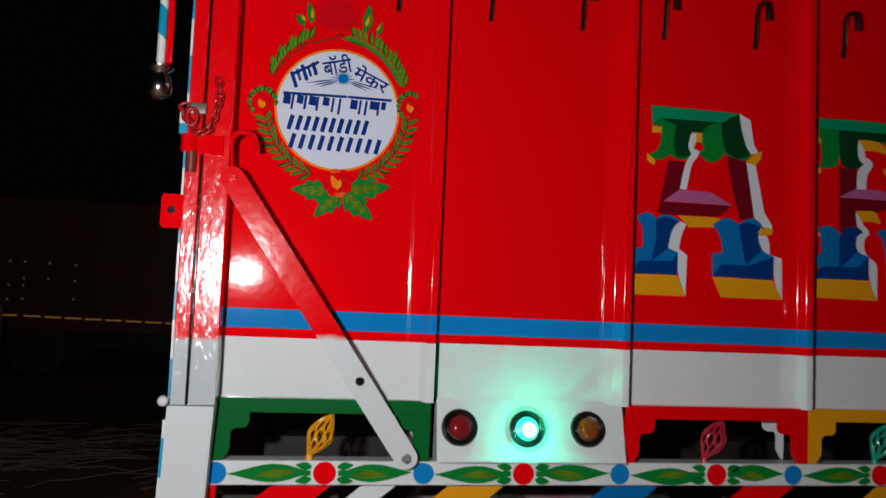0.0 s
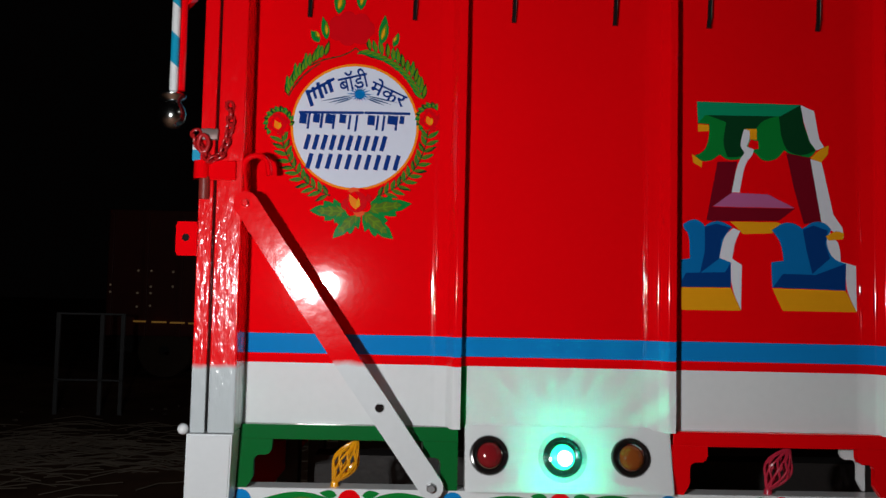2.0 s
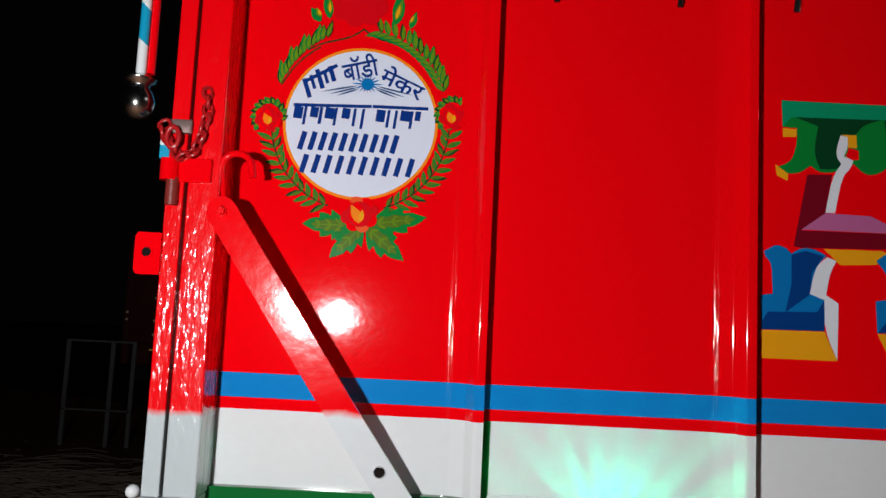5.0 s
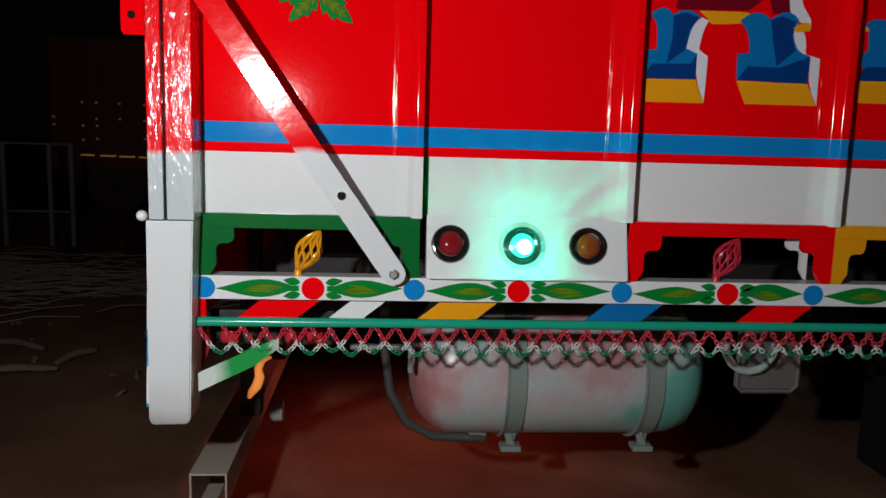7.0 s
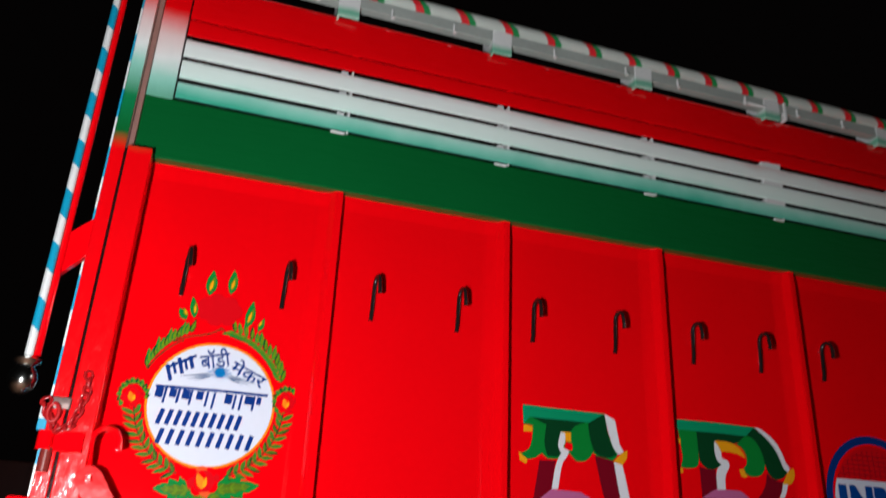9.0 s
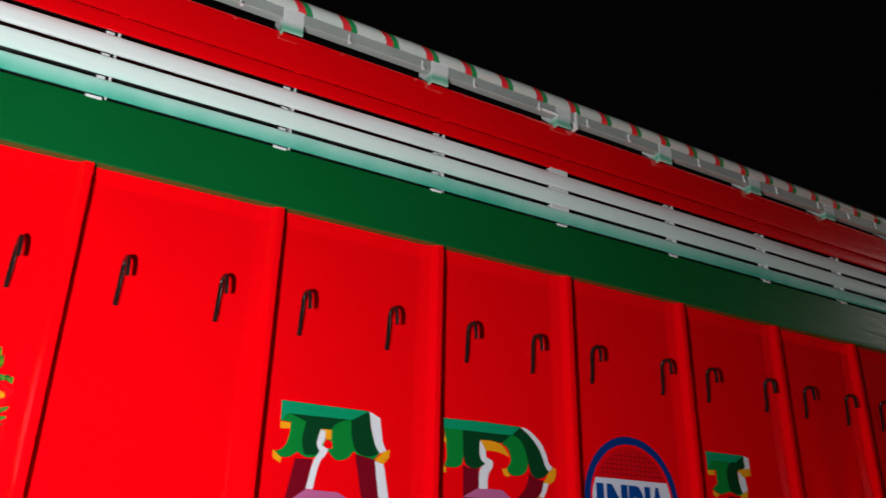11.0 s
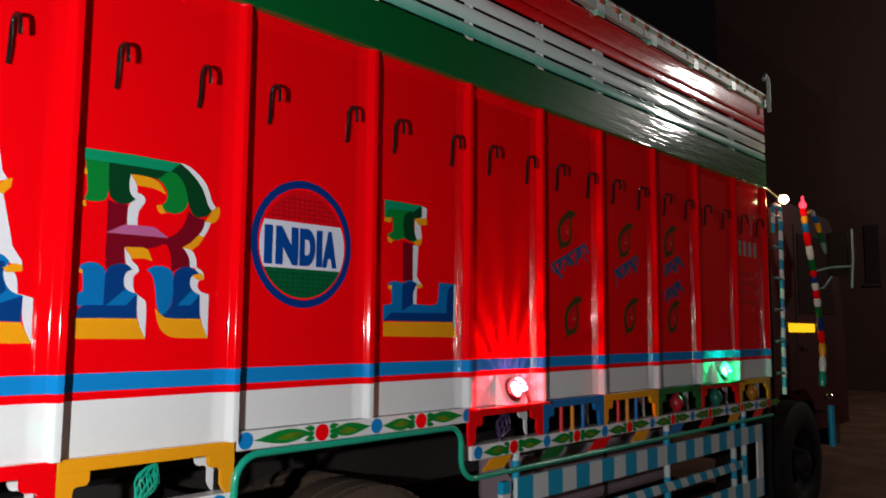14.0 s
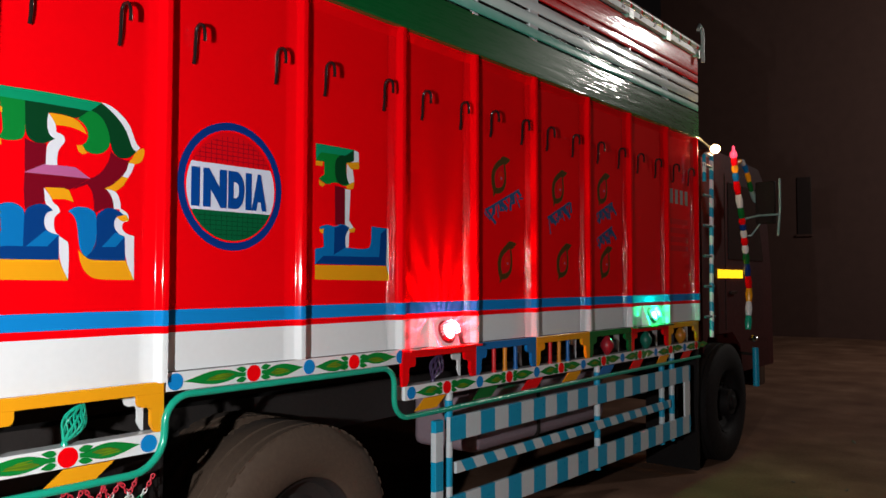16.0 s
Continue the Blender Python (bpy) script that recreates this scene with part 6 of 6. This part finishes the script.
# hanging chain swags under the pipe
swag_white = paint_mat("chain_white_paint", (0.6, 0.62, 0.6), 0.35, 0.2, 60, 0.3)
swag_red = paint_mat("chain_red_paint", (0.55, 0.03, 0.05), 0.3, 0.2, 60, 0.3)
swag_green = paint_mat("chain_green_paint", (0.01, 0.2, 0.08), 0.3, 0.2, 60, 0.3)
for i in range(38):
    x0 = -0.02 + i * 0.0632 + 0.006 * math.sin(i * 1.7)
    span = 0.126
    drop = 0.08 + 0.006 * math.sin(i * 2.3)
    path = [(x0 + span * s, -0.03 + 0.008 * (i % 2), 0.94 - drop * (1 - abs(2 * s - 1) ** 1.5)) for s in (j / 14 for j in range(15))]
    odd = i % 2
    bm = chain(path, 0.0135, 0.0125, 0.0023, lambda s, odd=odd: 1 if s < 0.26 or s > 0.74 else (2 if 0.4 + 0.04 * odd < s < 0.6 else 0))
    tagged(part("chain_swag", bm, (swag_white, swag_red, swag_green), None, "", 60), "small red, white and green chain swag hanging from the pipe", "chain", "chain swags under the side rail")


# ---- the yard behind ----
wall_mat = paint_mat("dim_plaster_wall", (0.098, 0.048, 0.038), 0.85, 0.3, 6, 0.35)
bm = box(bmesh.new(), 26, 26.5, -30, 8.2, GROUND - 0.05, 17)
tagged(part("wall_far", bm, wall_mat), "tall plain dim brown plaster wall of a building", "wall", kind="structure")

shut = thing("window_1", (25.98, 3.72, 3.9), "narrow dark shutter set in the far plaster wall", "window", kind="structure")
part("shutter", soft_box(25.97, 26.02, 3.52, 3.92, 3.05, 4.78, 0.01), paint_mat("dark_shutter", (0.035, 0.02, 0.018), 0.7, 0.2, 10, 0.3), shut)
part("window_sill", soft_box(25.93, 26.02, 3.48, 3.96, 2.98, 3.05, 0.01), wall_mat, shut)

frame_mat = paint_mat("pale_weathered_frame", (0.14, 0.14, 0.145), 0.6, 0.2, 30, 0.3)
gate = thing("gate_frame", (-3.9, 8.05, GROUND), "pale metal gate frame standing in the dark yard", "frame")
for x in (-4.32, -3.75, -3.48):
    part("frame_post", soft_box(x, x + 0.05, 8.05, 8.09, GROUND, 1.25, 0.004), frame_mat, gate)
part("frame_top", soft_box(-4.32, -3.43, 8.05, 8.09, 1.25, 1.275, 0.004), frame_mat, gate)
part("frame_foot", soft_box(-4.32, -3.43, 8.05, 8.09, 0.39, 0.415, 0.004), frame_mat, gate)

other = thing("parked_truck", (-2.4, 13.4, GROUND), "dark red truck body parked far behind in the yard", "truck")
old_red = paint_mat("dark_red_old_paint", (0.12, 0.02, 0.015), 0.45, 0.3, 20, 0.5)
part("body_side", soft_box(-5.4, 0.6, 12.25, 14.4, 0.72, 3.05, 0.02), old_red, other)
for i in range(10):
    part("body_rib", soft_box(-5.35 + i * 0.64, -5.28 + i * 0.64, 12.2, 12.25, 0.72, 3.0, 0.005), old_red, other)
# faint emission on the strips stands for light they throw back
amber = glow("amber_strip_glow", (0.75, 0.38, 0.08), 0.12)
for i in range(12):
    x, z = -4.86 + i * 0.335, 0.975 - 0.006 * i
    part("reflector_strip", soft_box(x, x + (0.23 if i == 0 else 0.27), 12.185, 12.2, z, z + 0.03, 0.002), amber, other, "amber reflective strip")
# the dots' glints are emission as well
dot_mat = glow("pale_reflector_glow", (0.8, 0.6, 0.4), 0.025)
for x, zs in ((-5.31, (1.65, 1.52)), (-4.81, (1.92, 1.51, 1.26)), (-4.57, (1.92, 1.63, 1.51, 1.28)), (-4.17, (1.91, 1.64)), (-3.74, (1.9, 1.62, 1.3))):
    for z in zs:
        part("reflector_dot", turned(bmesh.new(), [(0.0, -0.014), (0.018, -0.009), (0.024, 0.0), (0.0, 0.002)], "y", (x, 12.198, z), 8), dot_mat, other)
part("under_frame", box(bmesh.new(), -5.3, 0.5, 12.4, 14.2, 0.42, 0.72), dark_iron, other)
for x in (-4.3, -0.6):
    for y in (12.4, 14.1):
        part("wheel", turned(bmesh.new(), [(0.1, 0.0), (0.3, 0.0), (0.48, 0.02), (0.5, 0.06), (0.5, 0.24), (0.3, 0.28), (0.1, 0.26)], "y", (x, y - 0.14, 0.45), 28), rubber, other, "", 40)

# litter and rope on the ground
random.seed(5)
litter_mat = paint_mat("pale_litter", (0.15, 0.11, 0.085), 0.8, 0.3, 40, 0.4)
bm = bmesh.new()
for i in range(260):
    x, y = random.uniform(-7, 1.5), random.uniform(2.2, 9)
    if i > 180:
        x, y = random.uniform(5, 20), random.uniform(-8, -0.6)
    s = random.uniform(0.01, 0.05)
    m = Matrix.Translation((x, y, GROUND + s * 0.25)) @ Euler((random.random(), random.random(), random.random() * 6)).to_matrix().to_4x4() @ Matrix.Diagonal((s, s * random.uniform(0.3, 1), s * 0.4, 1))
    bmesh.ops.create_icosphere(bm, subdivisions=1, radius=1.0, matrix=m)
tagged(part("litter", bm, litter_mat), "small stones and scraps scattered over the yard", "litter", kind="stuff")
# loose straw in a shallow drift behind the truck
bm = bmesh.new()
for i in range(420):
    x, y = random.gauss(-3.6, 1.3), random.gauss(5.6, 0.7)
    a, k = random.uniform(-0.5, 0.9), random.uniform(0.12, 0.4)
    z = GROUND + 0.01 + 0.05 * random.random()
    c, q = math.cos(a), math.sin(a)
    tube(bm, [(x - k * c, y - k * q, z), (x, y + 0.02, z + random.uniform(0.0, 0.04)), (x + k * c, y + k * q, z)], 0.006, 4)
tagged(part("straw", bm, paint_mat("dry_straw", (0.2, 0.15, 0.11), 0.8, 0.2, 40, 0.5)), "dry pale straw scattered over the yard floor", "straw", kind="stuff")
for x, y, a, k in ((-1.75, 2.6, 20, 0.5), (-1.5, 2.95, 65, 0.35), (-2.0, 3.2, -15, 0.45)):
    bm = bmesh.new()
    c, s = math.cos(radians(a)), math.sin(radians(a))
    tube(bm, [(x + k * (t - 0.5) * c, y + k * (t - 0.5) * s + 0.03 * math.sin(5 * t), GROUND + 0.03 + 0.02 * math.sin(3 * t)) for t in (j / 6 for j in range(7))], [0.018, 0.026, 0.024, 0.028, 0.022, 0.024, 0.012], 7)
    tagged(part("stick", bm, litter_mat, None, "", 60), "short pale dry stick lying on the ground", "stick", "sticks on the ground")
for k in range(3):
    bm = tube(bmesh.new(), [(-5.0 + 0.4 * j + random.uniform(-0.1, 0.1), 5.2 + 0.5 * k + 0.18 * math.sin(j * 1.3 + k), GROUND + 0.015) for j in range(10)], 0.012, 6)
    tagged(part("rope", bm, litter_mat, None, "", 60), "pale rope lying loose on the ground", "rope", "ropes on the ground")
